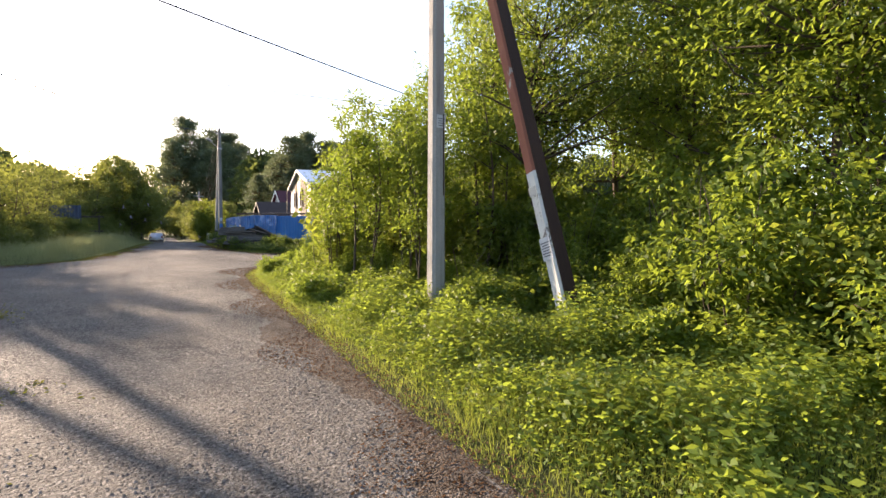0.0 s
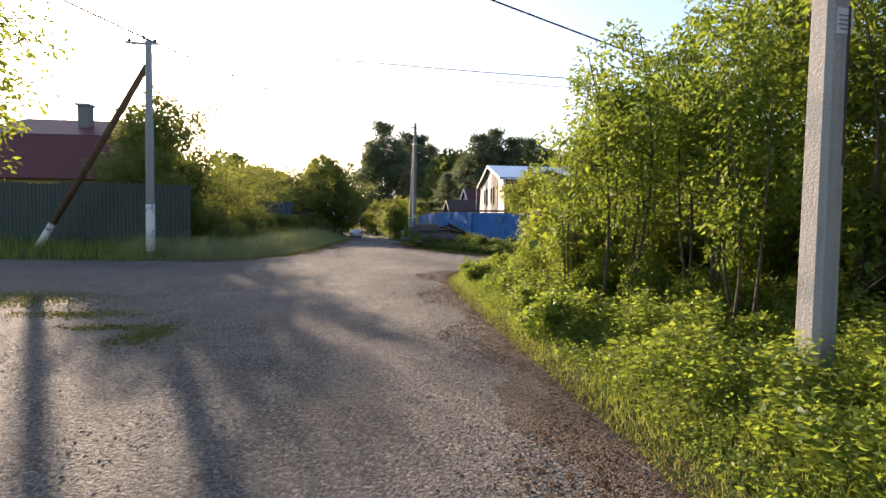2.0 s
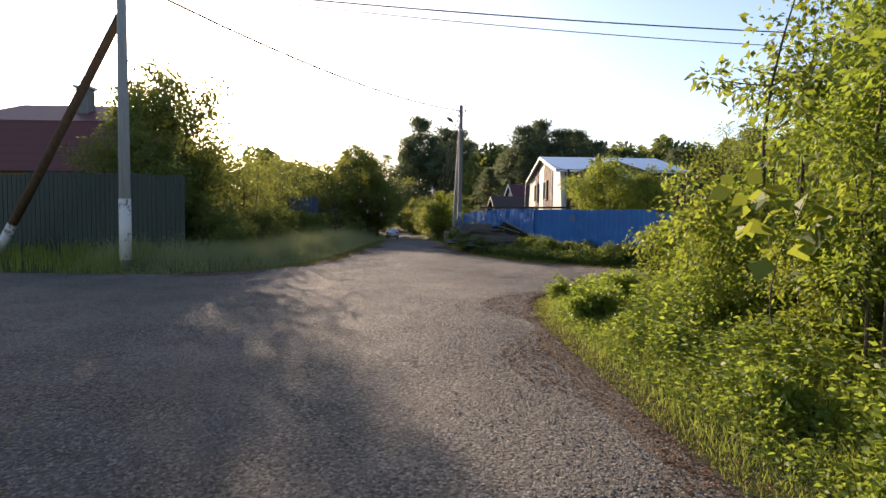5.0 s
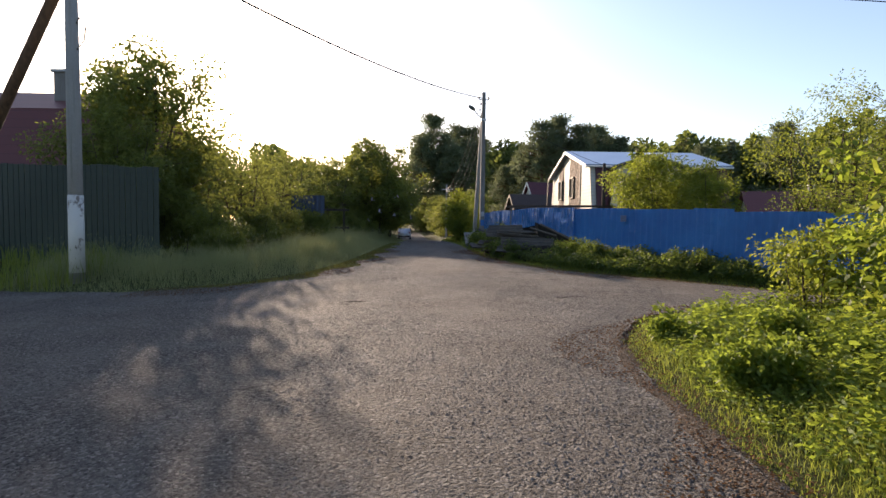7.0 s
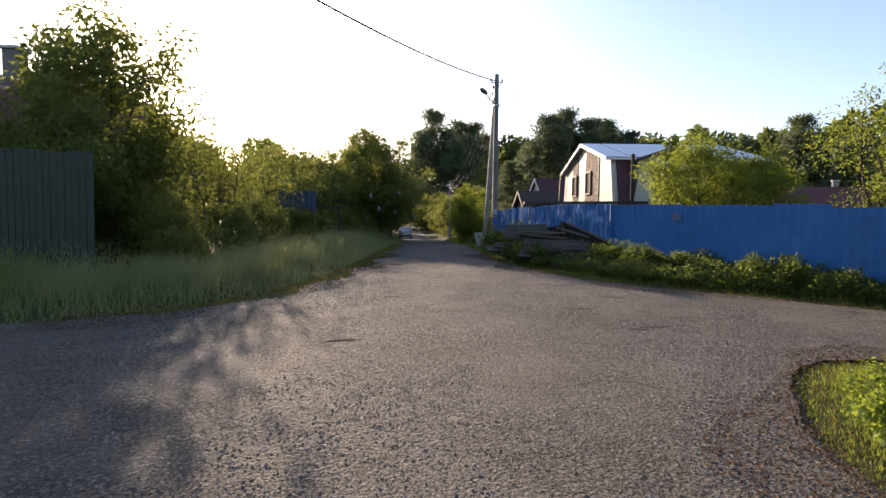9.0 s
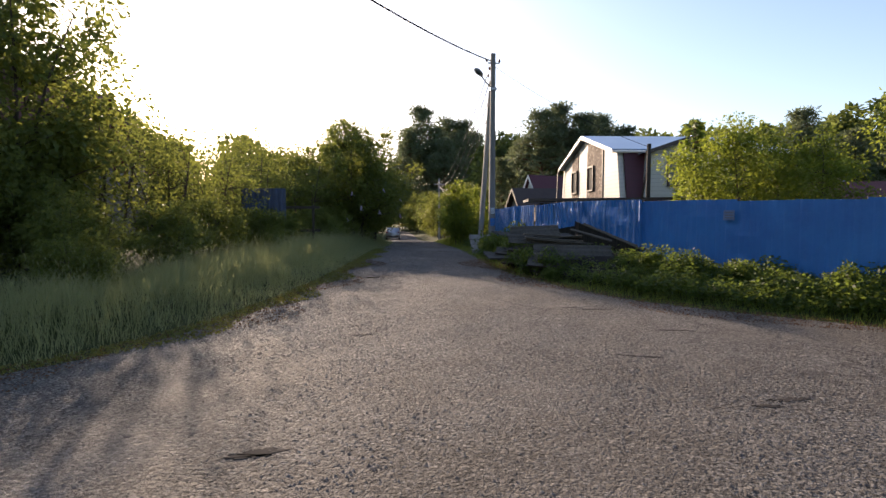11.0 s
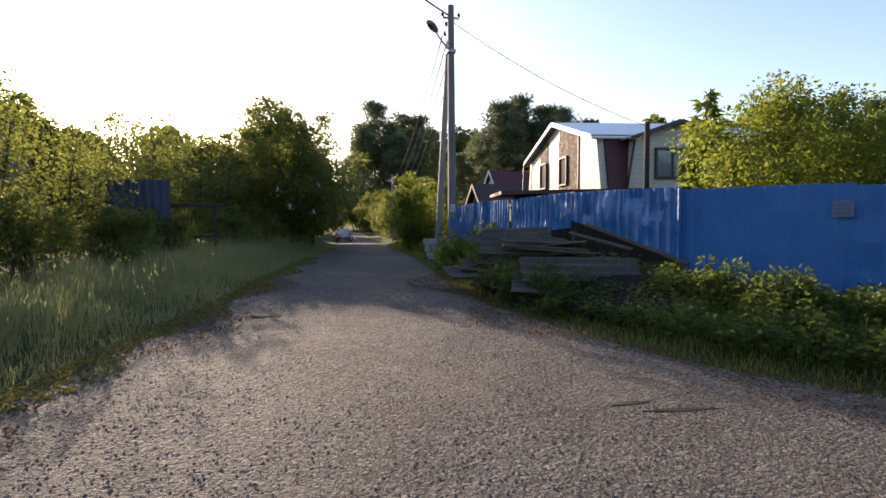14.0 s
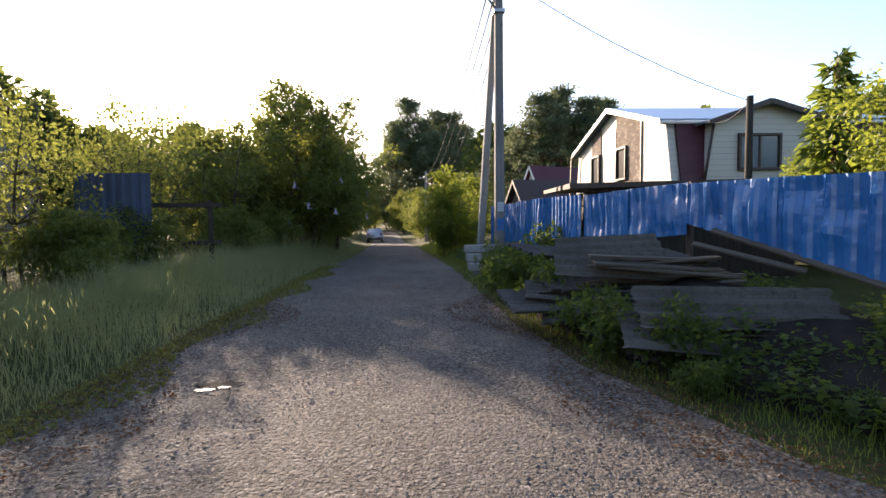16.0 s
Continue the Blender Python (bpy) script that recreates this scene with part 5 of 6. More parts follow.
def spruce_meshes(seed, h, r, mat=NEEDLE, per=26):
    rng = np.random.default_rng(seed)
    paths, quads = [[((0, 0, -0.2), 0.012 * h + 0.02), ((0, 0, h), 0.01)]], []
    z = h * 0.1
    while z < h * 0.99:
        reach = r * (1 - z / h) ** 0.85 + 0.05
        for k in range(7):
            a = rng.uniform(0, 6.28)
            L = reach * rng.uniform(0.75, 1.1)
            tip = np.array([math.cos(a) * L, math.sin(a) * L, z - 0.16 * L + 0.1 * rng.uniform(-1, 1)])
            paths.append([((0, 0, z), 0.02), (tuple(tip), 0.006)])
            n = max(5, int(per * L / r))
            t = rng.uniform(0.1, 1, (n, 1))
            P = np.array([0, 0, z]) * (1 - t) + tip * t
            D = unit(np.column_stack([np.cos(a + rng.normal(0, 0.7, n)), np.sin(a + rng.normal(0, 0.7, n)), rng.normal(-0.25, 0.3, n)]))
            quads.append(leaf_quads(rng, P, D, 0.05 * h + 0.08, 0.3))
        z += h * 0.035
    V, F = tube(paths, 5)
    return mesh_from("trunk", V, F, BARK_PINE), quads_mesh("crown", np.concatenate(quads), mat)


def pine_meshes(seed, h, r, bare=0.35, nclump=46, per=95, leaf=0.75):
    rng = np.random.default_rng(seed)
    C, paths = [], []
    lean = rng.uniform(-0.02, 0.02, 2) * h
    trunk = [((lean[0] * t, lean[1] * t, h * 0.96 * t - 0.3), 0.016 * h * (1 - 0.8 * t)) for t in np.linspace(0, 1, 7)]
    paths.append(trunk)
    for k in range(nclump):
        t = bare + (1 - bare) * rng.uniform(0, 1)
        reach = r * (1.05 - ((t - bare) / (1 - bare)) ** 2.2 * 0.85) * rng.uniform(0.35, 1.1)
        a = rng.uniform(0, 6.28)
        c = np.array([lean[0] * t + reach * math.cos(a), lean[1] * t + reach * math.sin(a), h * t])
        C.append(c)
        paths.append(stem_path(rng, (lean[0] * t, lean[1] * t, h * t - 0.25 * reach), c, 0.06, 0.02, 0.08, 3))
    for t in np.linspace(0.62, 1.0, 22):
        a, reach = rng.uniform(0, 6.28), r * 0.55 * (1.08 - t) / 0.46 * rng.uniform(0.3, 1.0)
        C.append(np.array([lean[0] * t + reach * math.cos(a), lean[1] * t + reach * math.sin(a), h * t - 0.3]))
    nclump = len(C)
    q = crown_leaves(rng, C, r * rng.uniform(0.15, 0.36, nclump), per, leaf, 0.22, -0.2, 0.42)
    V, F = tube(paths, 6)
    return mesh_from("trunk", V, F, BARK_PINE), quads_mesh("crown", q, NEEDLE)


SPRUCE = [spruce_meshes(120, 9.0, 2.0), spruce_meshes(121, 3.6, 0.75, LEAF_DARK)]
plant("tree", SPRUCE[1], 7.9, 36.0, "small slim spruce in the garden behind the fence", "tree", "garden trees", 0, 1.25)
PINE = [pine_meshes(130, 24.0, 5.6, 0.12, 150, 62, 0.8), pine_meshes(131, 22.0, 5.2, 0.15, 140, 62, 0.8), pine_meshes(132, 13.0, 3.2, 0.2, 110, 60, 0.5)]
for x, y, k, s, t in ((-3.4, 139, 0, 1.12, 0), (2.6, 143, 1, 1.15, 80), (6.0, 141, 0, 1.02, 160), (0.0, 136, 1, 1.0, 300), (-5.6, 133, 1, 0.95, 110), (4.4, 135, 1, 0.95, 210), (1.4, 130, 0, 0.78, 45), (9.0, 147, 0, 0.95, 20), (-7.5, 150, 1, 0.9, 30), (11.5, 150, 1, 0.85, 250)):
    plant("tree", PINE[k], x, y, "tall dark pine far along the road", "tree", "far pines", t, s)
for x, y, k, s, t in ((8.4, 90, 2, 0.8, 40), (10.4, 88, 2, 0.95, 200), (12.6, 84, 2, 1.2, 0), (15.2, 86, 2, 1.28, 70), (17.8, 85, 2, 1.18, 140), (20.4, 87, 2, 1.2, 210), (22.8, 84, 2, 1.05, 280), (33.0, 82, 2, 0.95, 60), (42.0, 80, 2, 1.15, 100), (47.0, 78, 2, 0.95, 100), (56, 80, 2, 1.2, 20), (64, 78, 2, 1.15, 200), (52, 74, 2, 1.0, 150)):
    plant("tree", PINE[k], x, y, "dark spreading pine behind the houses", "tree", "pines behind the houses", t, s)
for x, y, s in ((26.6, 86, 1.3), (29.6, 90, 1.4), (32, 92, 1.25), (36, 90, 1.3), (38.8, 86, 1.55), (51, 86, 1.5), (61, 84, 1.4), (43.0, 92, 1.5), (69, 84, 1.4)):
    plant("tree", SPRUCE[0], x, y, "pointed dark spruce behind the houses", "tree", "spruces behind the houses", 40 * x % 360, s)

# ---- trees and shrubs along the road beyond the junction ----
ROUND = [woody_meshes(140 + k, 6.0, 2.5, 0.3, 4, 130, 120, 0.17, 0.5, LEAF_LILAC if k else LEAF_FAR, trunk=0.07, clump=0.24, fill=0.5) for k in range(3)]
LEFT_TREES = ((-6.3, 50.8, 1.08, 90, 1), (-6.5, 55.5, 1.15, 200, 2), (-8.0, 60, 1.3, 20, 0), (-8.6, 67, 1.4, 260, 1), (-9.6, 75, 1.5, 130, 2), (-10.5, 92, 1.05, 60, 0), (-11.5, 101, 1.2, 300, 1), (-13, 112, 1.3, 10, 2),
              (-7.7, 44.4, 0.8, 75, 1), (-4.7, 48.2, 0.85, 230, 2), (-14.5, 60, 1.15, 30, 1), (-17, 72, 1.3, 110, 2))
RIGHT_TREES = ((1.6, 52.0, 0.62, 40, 0), (1.2, 58, 0.72, 170, 2), (1.0, 66, 0.8, 250, 0), (0.2, 77, 0.9, 80, 1), (-0.6, 88, 1.0, 0, 2), (-1.5, 100, 1.1, 120, 0), (-3.5, 112, 1.2, 200, 1))
END_TREES = ((-10.8, 124, 1.2, 45, 2), (-4.6, 126, 1.2, 145, 0), (-7.6, 137, 1.4, 80, 1), (-11.0, 138, 1.5, 200, 2), (-4.6, 140, 1.5, 300, 0))
for x, y, s, t, k in LEFT_TREES + RIGHT_TREES + END_TREES:
    plant("tree", ROUND[k], x, y, "dense rounded green tree beside the road", "tree", "trees along the road", t, s)
BIG = woody_meshes(145, 6.3, 3.2, 0.1, 5, 190, 125, 0.16, 0.5, LEAF_LILAC, trunk=0.08, clump=0.2, fill=0.55)
plant("tree", BIG, -5.2, 45.4, "large dense lilac bush with pale blooms beside the road", "tree", "trees along the road", 0, 0.98)
GOLD = woody_meshes(150, 3.1, 1.35, 0.05, 6, 90, 110, 0.12, 0.4, LEAF_WILLOW, trunk=0.02, clump=0.28, fill=0.5)
plant("shrub", GOLD, 0.15, 44.6, "rounded yellow-green willow shrub by the lamp post", "shrub", "", 0, 1.0)
plant("shrub", GOLD, 1.1, 47.5, "rounded green shrub behind the lamp post", "shrub", "", 120, 0.95)

LILAC = [woody_meshes(160 + k, 6.1, 2.8, 0.2, 5, 150, 130, 0.13, 0.62, LEAF_LILAC, trunk=0.06, clump=0.23, fill=0.45) for k in range(2)]
plant("tree", LILAC[0], -11.4, 30.6, "large dark spreading lilac tree behind the pole", "tree", "garden hedge", 0, 1.2)
plant("tree", LILAC[1], -10.6, 27.4, "dark spreading lilac tree at the garden's corner", "tree", "garden hedge", 80, 0.72)
OPEN = [woody_meshes(170 + k, 4.0, 1.9, 0.7, 3, 64, 32, 0.11, 0.55, LEAF_LILAC, trunk=0.05, clump=0.3, fill=0.35) for k in range(2)]
LOW = [woody_meshes(180 + k, 2.0, 1.25, 0.0, 6, 70, 95, 0.10, 0.5, LEAF_LILAC, trunk=0.02, clump=0.28, fill=0.4) for k in range(2)]
for x, y, s, t, k in ((-9.4, 33.6, 1.05, 90, 1), (-8.0, 34.8, 0.85, 180, 0), (-7.4, 38.6, 0.85, 260, 1), (-9.4, 41.4, 1.15, 40, 0), (-6.8, 41.8, 1.0, 310, 1), (-12.0, 35.5, 1.35, 20, 0), (-13.4, 41.0, 1.5, 100, 0), (-11.6, 46.0, 1.55, 60, 1), (-15.0, 52.0, 1.7, 10, 0), (-9.2, 47.5, 1.45, 200, 1), (-12.2, 52.0, 1.8, 250, 0), (-10.0, 55.5, 1.9, 320, 1)):
    plant("tree", OPEN[k], x, y, "gnarled old apple tree in the overgrown garden", "tree", "orchard trees", t, s)
for x, y, s, t, k in ((-7.4, 27.0, 0.8, 0, 0), (-6.9, 29.0, 0.75, 60, 1), (-7.2, 31.6, 0.85, 120, 0), (-6.3, 33.6, 0.7, 200, 1), (-6.6, 36.0, 0.75, 250, 0), (-6.0, 39.6, 0.8, 20, 1), (-5.6, 42.4, 0.85, 330, 0), (-9.0, 28.0, 1.0, 90, 1), (-6.6, 25.6, 0.5, 70, 0), (-7.3, 35.0, 0.7, 140, 1), (-9.6, 30.0, 0.9, 30, 0)):
    plant("shrub", LOW[k], x, y, "low tangled shrub along the overgrown verge", "shrub", "low hedge shrubs", t, s)
MAPLE = woody_meshes(195, 1.9, 0.6, 0.7, 2, 16, 6, 0.2, 0.95, LEAF_WILLOW, trunk=0.012, clump=0.5, fill=0.3)
plant("sapling", MAPLE, 2.75, 12.9, "young maple with broad pale leaves on the verge", "sapling", "saplings on the verge", 0, 1.0)
EDGE = woody_meshes(190, 5.4, 2.1, 1.7, 1, 80, 85, 0.12, 0.5, LEAF_WILLOW, trunk=0.08, clump=0.26, fill=0.4)
plant("tree", EDGE, -9.7, 15.2, "sunlit yellow-green tree beside the side road", "tree", "", 0, 1.22)
# blooms on the big lilac beside the road
rng = np.random.default_rng(31)
for k in range(9):
    a = rng.uniform(-1.2, 1.6)
    bm = bmesh.new()
    for j in range(26):
        t = rng.uniform(0, 1)
        bmesh.ops.create_icosphere(bm, subdivisions=1, radius=0.022, matrix=Matrix.Translation((rng.normal(0, 0.05) * (1 - t), rng.normal(0, 0.05) * (1 - t), 0.2 * t)))
    ob = part("lilac_bloom", bm, LILAC_BLOOM, None)
    ob.location = (-5.2 + 2.45 * math.sin(a), 45.4 - 2.45 * math.cos(a), 1.1 + rng.uniform(0, 1.8))
    tagged(ob, "pale lilac flower spike on a roadside bush", "flower", "lilac blooms")

# ---- far woods that close the horizon ----
FARW = [woody_meshes(200 + k, 13.0, 5.0, 0.3, 1, 90, 70, 0.75, 0.55, LEAF_FAR, trunk=0.2, clump=0.28, fill=0.4) for k in range(2)]
rng = np.random.default_rng(12)
for k in range(64):
    if k < 30:
        x, y = -18 - 5.2 * (k % 15) + rng.uniform(-2, 2), 66 + 13 * (k // 15) + rng.uniform(-4, 4) - 0.35 * (k % 15)
    else:
        x, y = 12 + 6.0 * ((k - 30) % 17) + rng.uniform(-2, 2), 104 + 14 * ((k - 30) // 17) + rng.uniform(-4, 4) - 1.6 * ((k - 30) % 17)
    plant("tree", FARW[k % 2], x, y, "tree of the far wood", "tree", "far wood", 73 * k % 360, float(rng.uniform(0.7, 0.86)) if k < 30 else float(rng.uniform(1.2, 1.5)))
rng = np.random.default_rng(14)
for k in range(26):
    a = radians(-75 + 150 * k / 25) if k % 2 else radians(-72 + 150 * k / 25)
    x, y = 150 * math.sin(a), 30 + 150 * math.cos(a)
    if abs(x + 4) > 16:
        plant("tree", (PINE[1], PINE[0])[k % 2], x, y, "dark pine of the far wood", "tree", "far wood", 50 * k % 360, float(rng.uniform(0.5, 0.7)))

# ---- grass, weeds, moss, grit ----


def stuff(name, me, label, category):
    ob = new(name, me)
    return tagged(ob, label, category, kind="stuff")


def tufts(x, y):
    """How high the weeds stand, in soft patches, 0 to 1."""
    return np.clip(0.5 + 0.3 * np.sin(x * 3.3 + 1.2 * np.sin(y * 1.9)) + 0.3 * np.sin(y * 2.7 + 1.5 * np.sin(x * 2.2)) + 0.15 * np.sin(7 * x - 5 * y), 0, 1)


rng = np.random.default_rng(77)
verge = sow(120000, lambda x, y: (off_road(x, y) > -0.02 - 0.45 * rng.uniform(0, 1, len(x)) ** 4 + 0.12 * np.sin(y * 2.3) * np.sin(y * 0.9 + 1)) & (x > 0.6) & (off_road(x, y) < 3.2), rng, (0.6, 0.5, 6.5, 21.5))
d = off_road(verge[:, 0], verge[:, 1])
stuff("verge_grass", quads_mesh("verge_grass", blades(rng, verge, 0.045 + 0.15 * np.clip(d, 0, 1.2) * (0.5 + tufts(verge[:, 0], verge[:, 1])), 0.0065, 0.8), GRASS), "bright green grass on the verge of the road", "grass")


def herbs(XY, rng, h, size, ratio=0.6, tiers=5):
    """Low leafy weeds: a few leaves at heights up to h over each place."""
    n = len(XY)
    out = []
    base = np.column_stack([XY, land(XY[:, 0], XY[:, 1])])
    hh = np.asarray(h) * rng.uniform(0.5, 1.2, n)
    for k in range(tiers):
        a = rng.uniform(0, 2 * np.pi, n)
        D = unit(np.column_stack([np.cos(a), np.sin(a), rng.uniform(-0.25, 0.5, n)]))
        P = base + np.column_stack([np.cos(a) * 0.02, np.sin(a) * 0.02, hh * (0.35 + 0.65 * (k + 0.5) / tiers)])
        out.append(leaf_quads(rng, P, D, size, ratio, 0.08))
    return np.concatenate(out)


near_weeds = sow(34000, lambda x, y: (off_road(x, y) > 0.4) & (x > 1.4) & (off_road(x, y) < 5.0), rng, (1.4, 0.5, 7.5, 20.5))
d = off_road(near_weeds[:, 0], near_weeds[:, 1])
up = np.clip(d, 0, 1.6) / 1.6 * (0.35 + 0.9 * tufts(near_weeds[:, 0], near_weeds[:, 1]))
stuff("verge_weeds", quads_mesh("verge_weeds", herbs(near_weeds, rng, 0.08 + 0.36 * up, 0.042, 0.48), LEAF_HERB), "leafy green weeds of the shaded verge", "weeds")
broad = sow(5200, lambda x, y: (off_road(x, y) > 0.7) & (x > 1.6) & (off_road(x, y) < 4.0) & (tufts(x, y) > 0.45), rng, (1.6, 0.5, 7.0, 20.0))
d = off_road(broad[:, 0], broad[:, 1])
stuff("broad_leaved_weeds", quads_mesh("broad_leaved_weeds", herbs(broad, rng, 0.2 + 0.42 * np.clip(d, 0, 1.6) / 1.6 * tufts(broad[:, 0], broad[:, 1]), 0.075, 0.42, 9), LEAF_HERB), "broad-leaved green weeds standing above the grass", "weeds")
left = sow(75000, lambda x, y: (off_road(x, y) > -0.05 - 0.5 * rng.uniform(0, 1, len(x)) ** 4 + 0.2 * np.sin(y * 1.9) * np.sin(y * 0.7)) & (x < -2.3) & (off_road(x, y) < 3.4), rng, (-9.5, 20.8, -2.5, 60))
d = off_road(left[:, 0], left[:, 1])
stuff("tall_grass", quads_mesh("tall_grass", blades(rng, left, 0.06 + (0.24 + 0.24 * tufts(left[:, 0], left[:, 1])) * np.clip(d - 0.2, 0, 1.1) / 1.1, 0.007, 0.7), GRASS_PALE), "tall pale seeding grass along the road", "grass")
heads = left[d > 0.4][:9000]
hz = land(heads[:, 0], heads[:, 1])
hp = np.column_stack([heads + rng.normal(0, 0.08, heads.shape), hz + rng.uniform(0.38, 0.72, len(heads))])
stuff("grass_seed_heads", quads_mesh("grass_seed_heads", leaf_quads(rng, hp, unit(np.column_stack([rng.normal(0, 0.35, (len(hp), 2)), np.ones(len(hp))])), 0.075, 0.1), GRASS_PALE), "pale feathery seed heads of the tall grass", "grass")
leftb = sow(9000, lambda x, y: (off_road(x, y) > 0.05) & (off_road(x, y) < 3.5), rng, (-45, 20, -8, 27))
stuff("tall_grass", quads_mesh("tall_grass", blades(rng, leftb, 0.45, 0.016, 0.3), GRASS), "tall grass beside the side road", "grass")
right = sow(52000, lambda x, y: (off_road(x, y) > -0.05 - 0.5 * rng.uniform(0, 1, len(x)) ** 4 + 0.2 * np.sin(y * 2.1) * np.sin(y * 0.8)) & (x > -1.1) & (off_road(x, y) < 2.6), rng, (-0.9, 21.0, 8.5, 60))
d = off_road(right[:, 0], right[:, 1])
stuff("fence_grass", quads_mesh("fence_grass", blades(rng, right, 0.05 + 0.2 * np.clip(d, 0, 1), 0.007, 0.7), GRASS), "dark shaded grass in front of the blue fence", "grass")
rweeds = sow(17000, lambda x, y: (off_road(x, y) > 0.5) & (x > 0.3) & (off_road(x, y) < 2.8), rng, (0.3, 22.0, 7.5, 42))
stuff("fence_weeds", quads_mesh("fence_weeds", herbs(rweeds, rng, 0.16 + 0.3 * tufts(rweeds[:, 0] * 1.3, rweeds[:, 1] * 1.3), 0.07), LEAF_NETTLE_SHADED), "nettles and leafy weeds in front of the fence", "weeds")
wood_floor = sow(9000, lambda x, y: off_road(x, y) > 3.0, rng, (4.3, -3.0, 14, 19))
stuff("wood_undergrowth", quads_mesh("wood_undergrowth", herbs(wood_floor, rng, 0.5, 0.12), LEAF_DARK), "dark leafy undergrowth on the floor of the wood", "undergrowth")
WEED = [woody_meshes(210 + k, 0.85, 0.55, 0.02, 9, 34, 42, 0.085, 0.6, LEAF_HERB, LEAF_HERB, trunk=0.006, clump=0.3, fill=0.3) for k in range(2)]
# same kind of clump in the leaf colour darkened for the fence's shade
WEED_SHADED = [woody_meshes(214 + k, 0.85, 0.55, 0.02, 9, 34, 42, 0.075, 0.5, LEAF_NETTLE_SHADED, LEAF_NETTLE_SHADED, trunk=0.006, clump=0.3, fill=0.3) for k in range(2)]
for x, y, s, t, k in ((3.3, 28.2, 0.78, 0, 0), (2.75, 27.9, 0.45, 80, 1), (3.75, 27.5, 0.7, 150, 0), (4.7, 26.2, 0.62, 210, 1), (2.1, 28.3, 0.35, 40, 1), (1.5, 29.4, 0.85, 100, 0), (1.1, 30.6, 0.95, 190, 1), (0.9, 32.0, 1.1, 250, 0), (0.75, 33.4, 1.15, 310, 1), (0.65, 34.8, 1.1, 10, 0), (0.9, 36.4, 1.0, 70, 1), (5.6, 24.7, 0.85, 130, 0), (1.9, 35.7, 1.5, 60, 1), (1.35, 28.9, 0.5, 20, 1), (1.15, 30.0, 0.8, 130, 0), (4.2, 26.7, 0.75, 20, 1), (5.1, 25.5, 0.8, 280, 0)):
    plant("weed_clump", WEED_SHADED[k], x, y, "clump of leafy weeds and brambles by the fence", "weeds", "weed clumps", t, s)

rngw = np.random.default_rng(41)
for k in range(44):
    y = float(rngw.uniform(1.0, 18.0))
    x = 2.0 + float(rngw.uniform(0, 2.7)) - (0.4 if y > 9 else 0)
    if x > 4.9 or (abs(x - 3.3) < 0.3 and abs(y - 7.7) < 0.4):
        continue
    plant("weed_clump", WEED[k % 2], x, y, "clump of leafy weeds on the grassy verge", "weeds", "verge weed clumps", 37 * k % 360, float(rngw.uniform(0.35, 0.75)))
nearleft = sow(15000, lambda x, y: off_road(x, y) > -0.1, rng, (-13, 0, -4.2, 17.5))
stuff("near_grass", quads_mesh("near_grass", blades(rng, nearleft, 0.2, 0.012), GRASS), "short grass beside the junction", "grass")
moss_xy = np.concatenate([np.column_stack([rng.normal(cx, sx, n), rng.normal(cy, sy, n)]) for cx, cy, sx, sy, n in
                          ((-6.9, 13.2, 0.9, 0.55, 2600), (-4.9, 11.9, 0.6, 0.18, 700), (-3.2, 10.5, 0.18, 0.35, 700), (-2.4, 5.8, 0.5, 0.3, 500), (-3.9, 10.9, 0.3, 0.1, 300), (-2.6, 3.6, 0.5, 0.5, 500))])
edge_moss = sow(7000, lambda x, y: (off_road(x, y) > -0.22 + 0.2 * np.sin(y * 2.3)) & (off_road(x, y) < 0.3) & (x < -2.6), rng, (-6.0, 22.0, -2.6, 40))
moss_xy = np.concatenate([moss_xy, edge_moss])
P = np.column_stack([moss_xy, rise(moss_xy[:, 1]) - 0.004])
a = rng.uniform(0, 6.28, len(P))
stuff("moss_patches", quads_mesh("moss_patches", leaf_quads(rng, P, unit(np.column_stack([np.cos(a), np.sin(a), rng.uniform(0.1, 0.9, len(P))])), 0.05, 0.45), MOSS), "yellow-green moss and short grass on the road", "moss")


litter_xy = sow(30000, lambda x, y: (off_road(x, y) > -0.45 + 0.35 * np.sin(y * 1.7)) & (off_road(x, y) < 0.3), rng, (-6.5, 0.8, 6.0, 34))
P = np.column_stack([litter_xy, rise(litter_xy[:, 1]) + 0.006])
a = rng.uniform(0, 6.28, len(P))
stuff("leaf_litter", quads_mesh("leaf_litter", leaf_quads(rng, P, unit(np.column_stack([np.cos(a), np.sin(a), rng.uniform(-0.05, 0.25, len(P))])), 0.027, 0.5), LITTER), "brown dry needles and leaf litter at the road's edge", "litter")


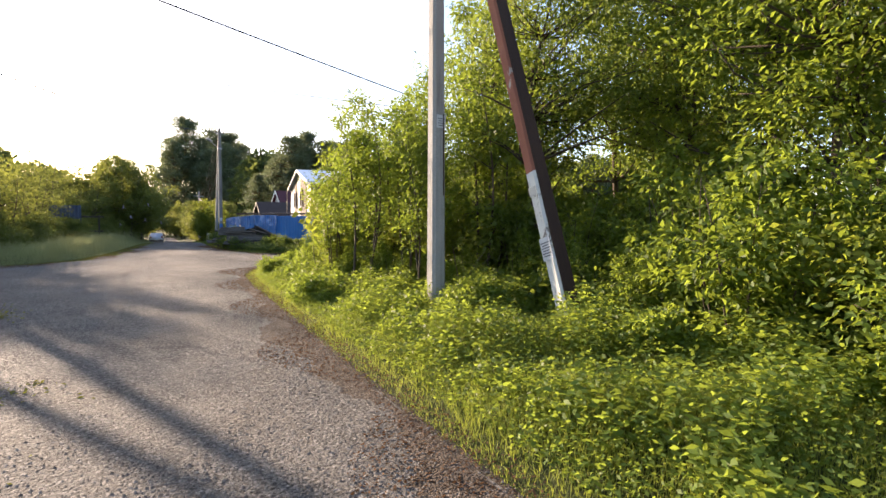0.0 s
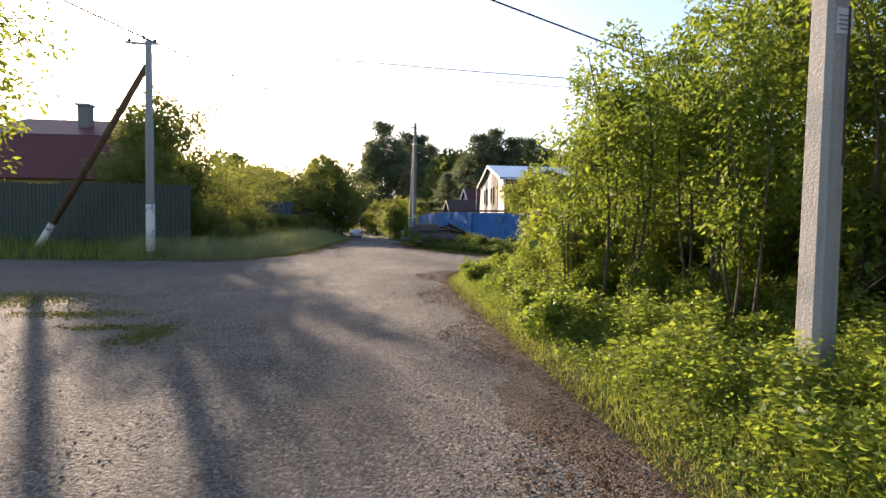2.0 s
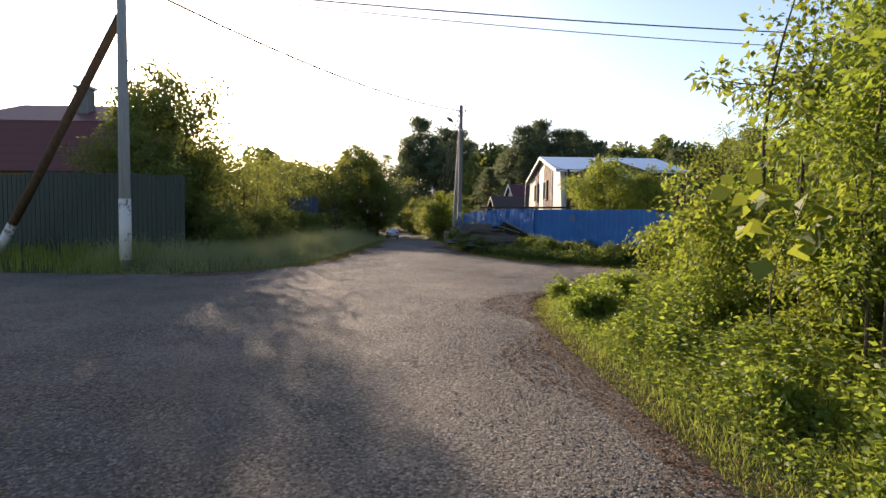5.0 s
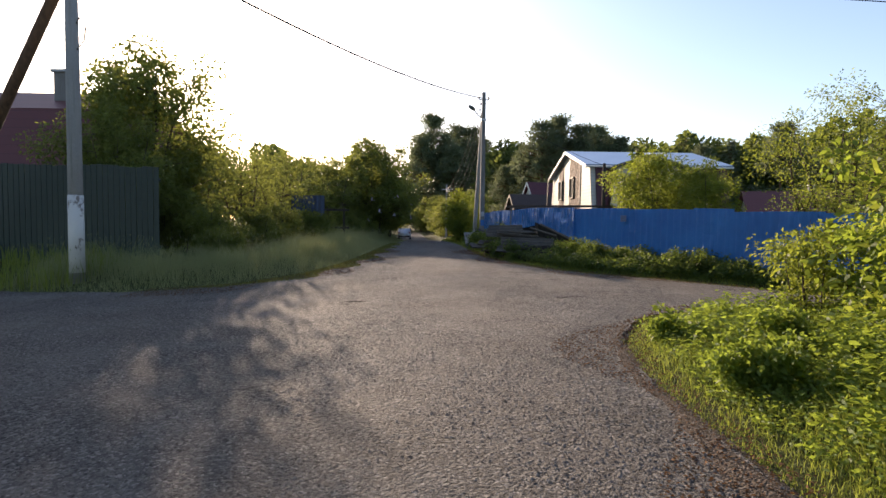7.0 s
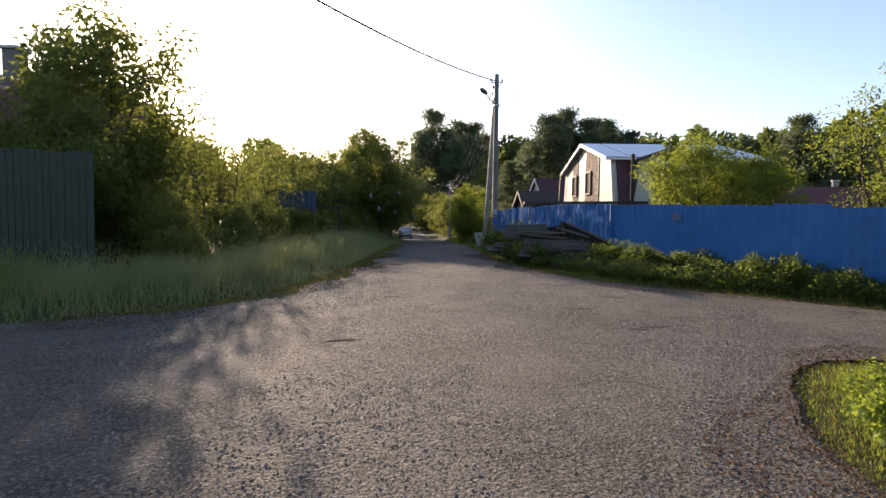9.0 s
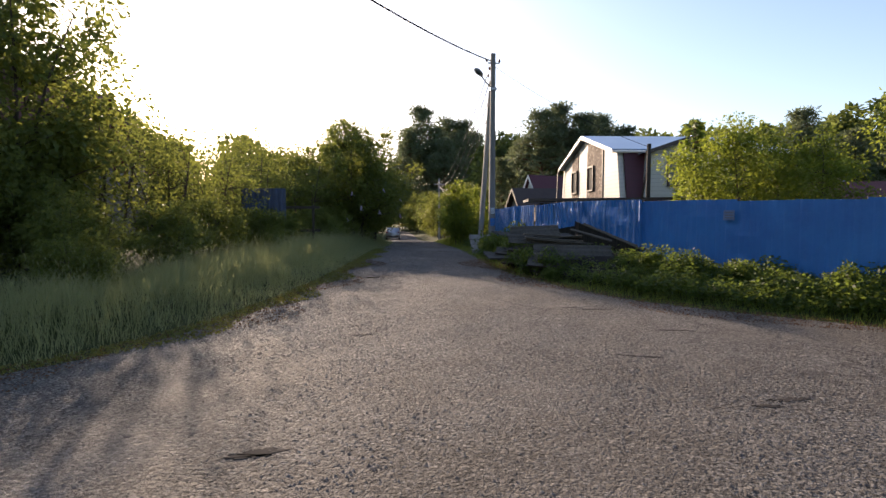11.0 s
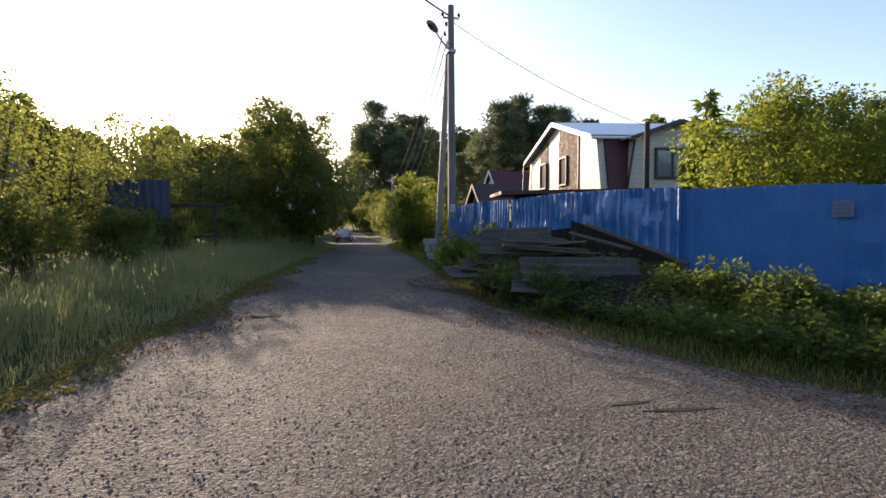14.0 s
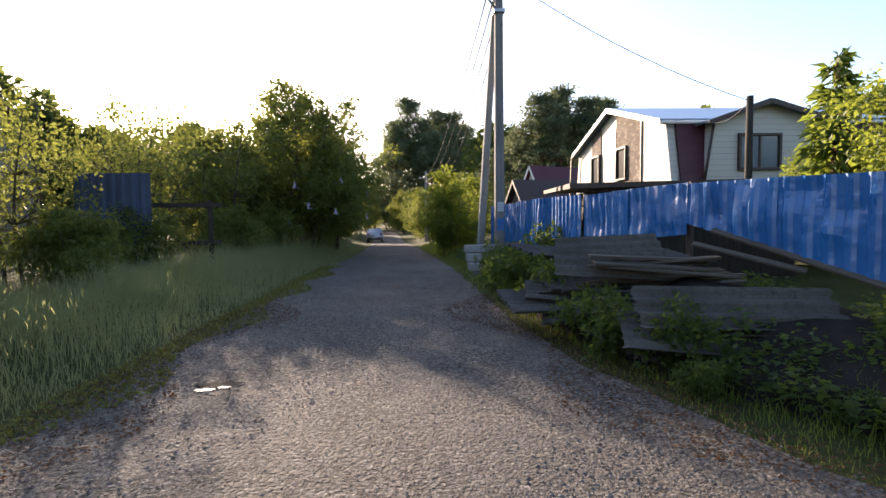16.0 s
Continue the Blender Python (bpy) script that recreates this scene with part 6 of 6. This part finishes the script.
def pebbles(name, XY, size, rng):
    """Small angular stones lying on the road."""
    n = len(XY)
    shape = np.array([(1, 0, 0), (0, 1, 0), (-1, 0, 0), (0, -1, 0), (0, 0, 0.75)], float)
    faces = np.array([(0, 1, 4), (1, 2, 4), (2, 3, 4), (3, 0, 4)])
    s = (size * rng.uniform(0.4, 1.0, n) ** 1.5 * 1.5)[:, None, None]
    V = shape[None] * s * rng.uniform(0.6, 1.3, (n, 5, 3))
    a = rng.uniform(0, 6.28, n)
    x, y = V[..., 0] * np.cos(a)[:, None] - V[..., 1] * np.sin(a)[:, None], V[..., 0] * np.sin(a)[:, None] + V[..., 1] * np.cos(a)[:, None]
    V = np.stack([x + XY[:, 0:1], y + XY[:, 1:2], V[..., 2] + rise(XY[:, 1])[:, None]], 2).reshape(-1, 3)
    F = (faces[None] + 5 * np.arange(n)[:, None, None]).reshape(-1, 3)
    me = bpy.data.meshes.new(name)
    me.vertices.add(len(V))
    me.vertices.foreach_set("co", V.astype(np.float32).ravel())
    me.loops.add(len(F) * 3)
    me.loops.foreach_set("vertex_index", F.astype(np.int32).ravel())
    me.polygons.add(len(F))
    me.polygons.foreach_set("loop_start", np.arange(0, len(F) * 3, 3, dtype=np.int32))
    me.materials.append(PEBBLE)
    me.update(calc_edges=True)
    return me


def crumbled(x, y):
    """Where the asphalt has broken up into loose stones, 0 to 1."""
    w = np.sin(x * 2.1 + 1.3 * np.sin(y * 0.55)) + np.sin(y * 0.9 + 1.7 * np.sin(x * 0.8)) + 0.8 * np.sin(x * 4.7 - y * 2.9)
    return np.clip(0.45 + 0.28 * w, 0.06, 1.0)


g1 = sow(12000, lambda x, y: (off_road(x, y) < 0.1) & (off_road(x, y) > -0.75), rng, (-6, 1.0, 3, 36))
g2 = sow(62000, lambda x, y: (off_road(x, y) < -0.2) & (rng.uniform(0, 1, len(x)) < crumbled(x, y)), rng, (-5, 1.2, 3.6, 33))
stuff("road_grit", pebbles("road_grit", np.concatenate([g1, g2]), 0.0105, rng), "loose grit and small stones on the asphalt", "gravel")


def puddle(x, y, rx, ry, seed):
    rr = random.Random(seed)
    n = 28
    z = float(rise(y)) + 0.006
    V = [(math.cos(2 * math.pi * k / n) * rx * rr.uniform(0.6, 1.1), math.sin(2 * math.pi * k / n) * ry * rr.uniform(0.6, 1.1), 0) for k in range(n)]
    V += [(vx * 0.97, vy * 0.97, -0.02) for vx, vy, _ in V]
    F = [tuple(range(n))] + [(k, n + k, n + (k + 1) % n, (k + 1) % n) for k in range(n)]
    ob = new("puddle", mesh_from("puddle", V, F, WATER))
    ob.location = (x, y, z)
    tagged(ob, "small shallow puddle shining on the road", "puddle")


puddle(-2.6, 29.28, 0.1, 0.045, 2)
puddle(-2.46, 29.33, 0.06, 0.035, 5)


def crack(x, y, rx, ry, turn, seed):
    """A shallow crumbled spot with a ragged outline."""
    rr = random.Random(seed)
    n = 40
    V = [(math.cos(2 * math.pi * k / n) * rx * rr.uniform(0.45, 1.1), math.sin(2 * math.pi * k / n) * ry * rr.uniform(0.35, 1.2), 0) for k in range(n)]
    V += [(vx * 0.98, vy * 0.98, -0.02) for vx, vy, _ in V]
    F = [tuple(range(n))] + [(k, n + k, n + (k + 1) % n, (k + 1) % n) for k in range(n)]
    ob = new("asphalt_crack", mesh_from("asphalt_crack", V, F, DAMP))
    ob.location, ob.rotation_euler = (x, y, float(rise(y)) + 0.0035), (0, 0, radians(turn))
    tagged(ob, "dark crumbled crack in the worn asphalt", "crack", "cracks in the road")


for k, spot in enumerate(((1.25, 25.46, 0.3, 0.035, 0), (0.95, 25.62, 0.16, 0.025, 10), (1.85, 24.0, 0.22, 0.03, -8), (1.62, 21.5, 0.2, 0.05, 5), (1.35, 21.35, 0.12, 0.04, 0), (-2.1, 23.8, 0.14, 0.04, 12), (-2.35, 20.6, 0.2, 0.07, 20), (-2.52, 29.42, 0.24, 0.12, 4), (0.9, 22.8, 0.25, 0.03, -15))):
    crack(*spot, k)
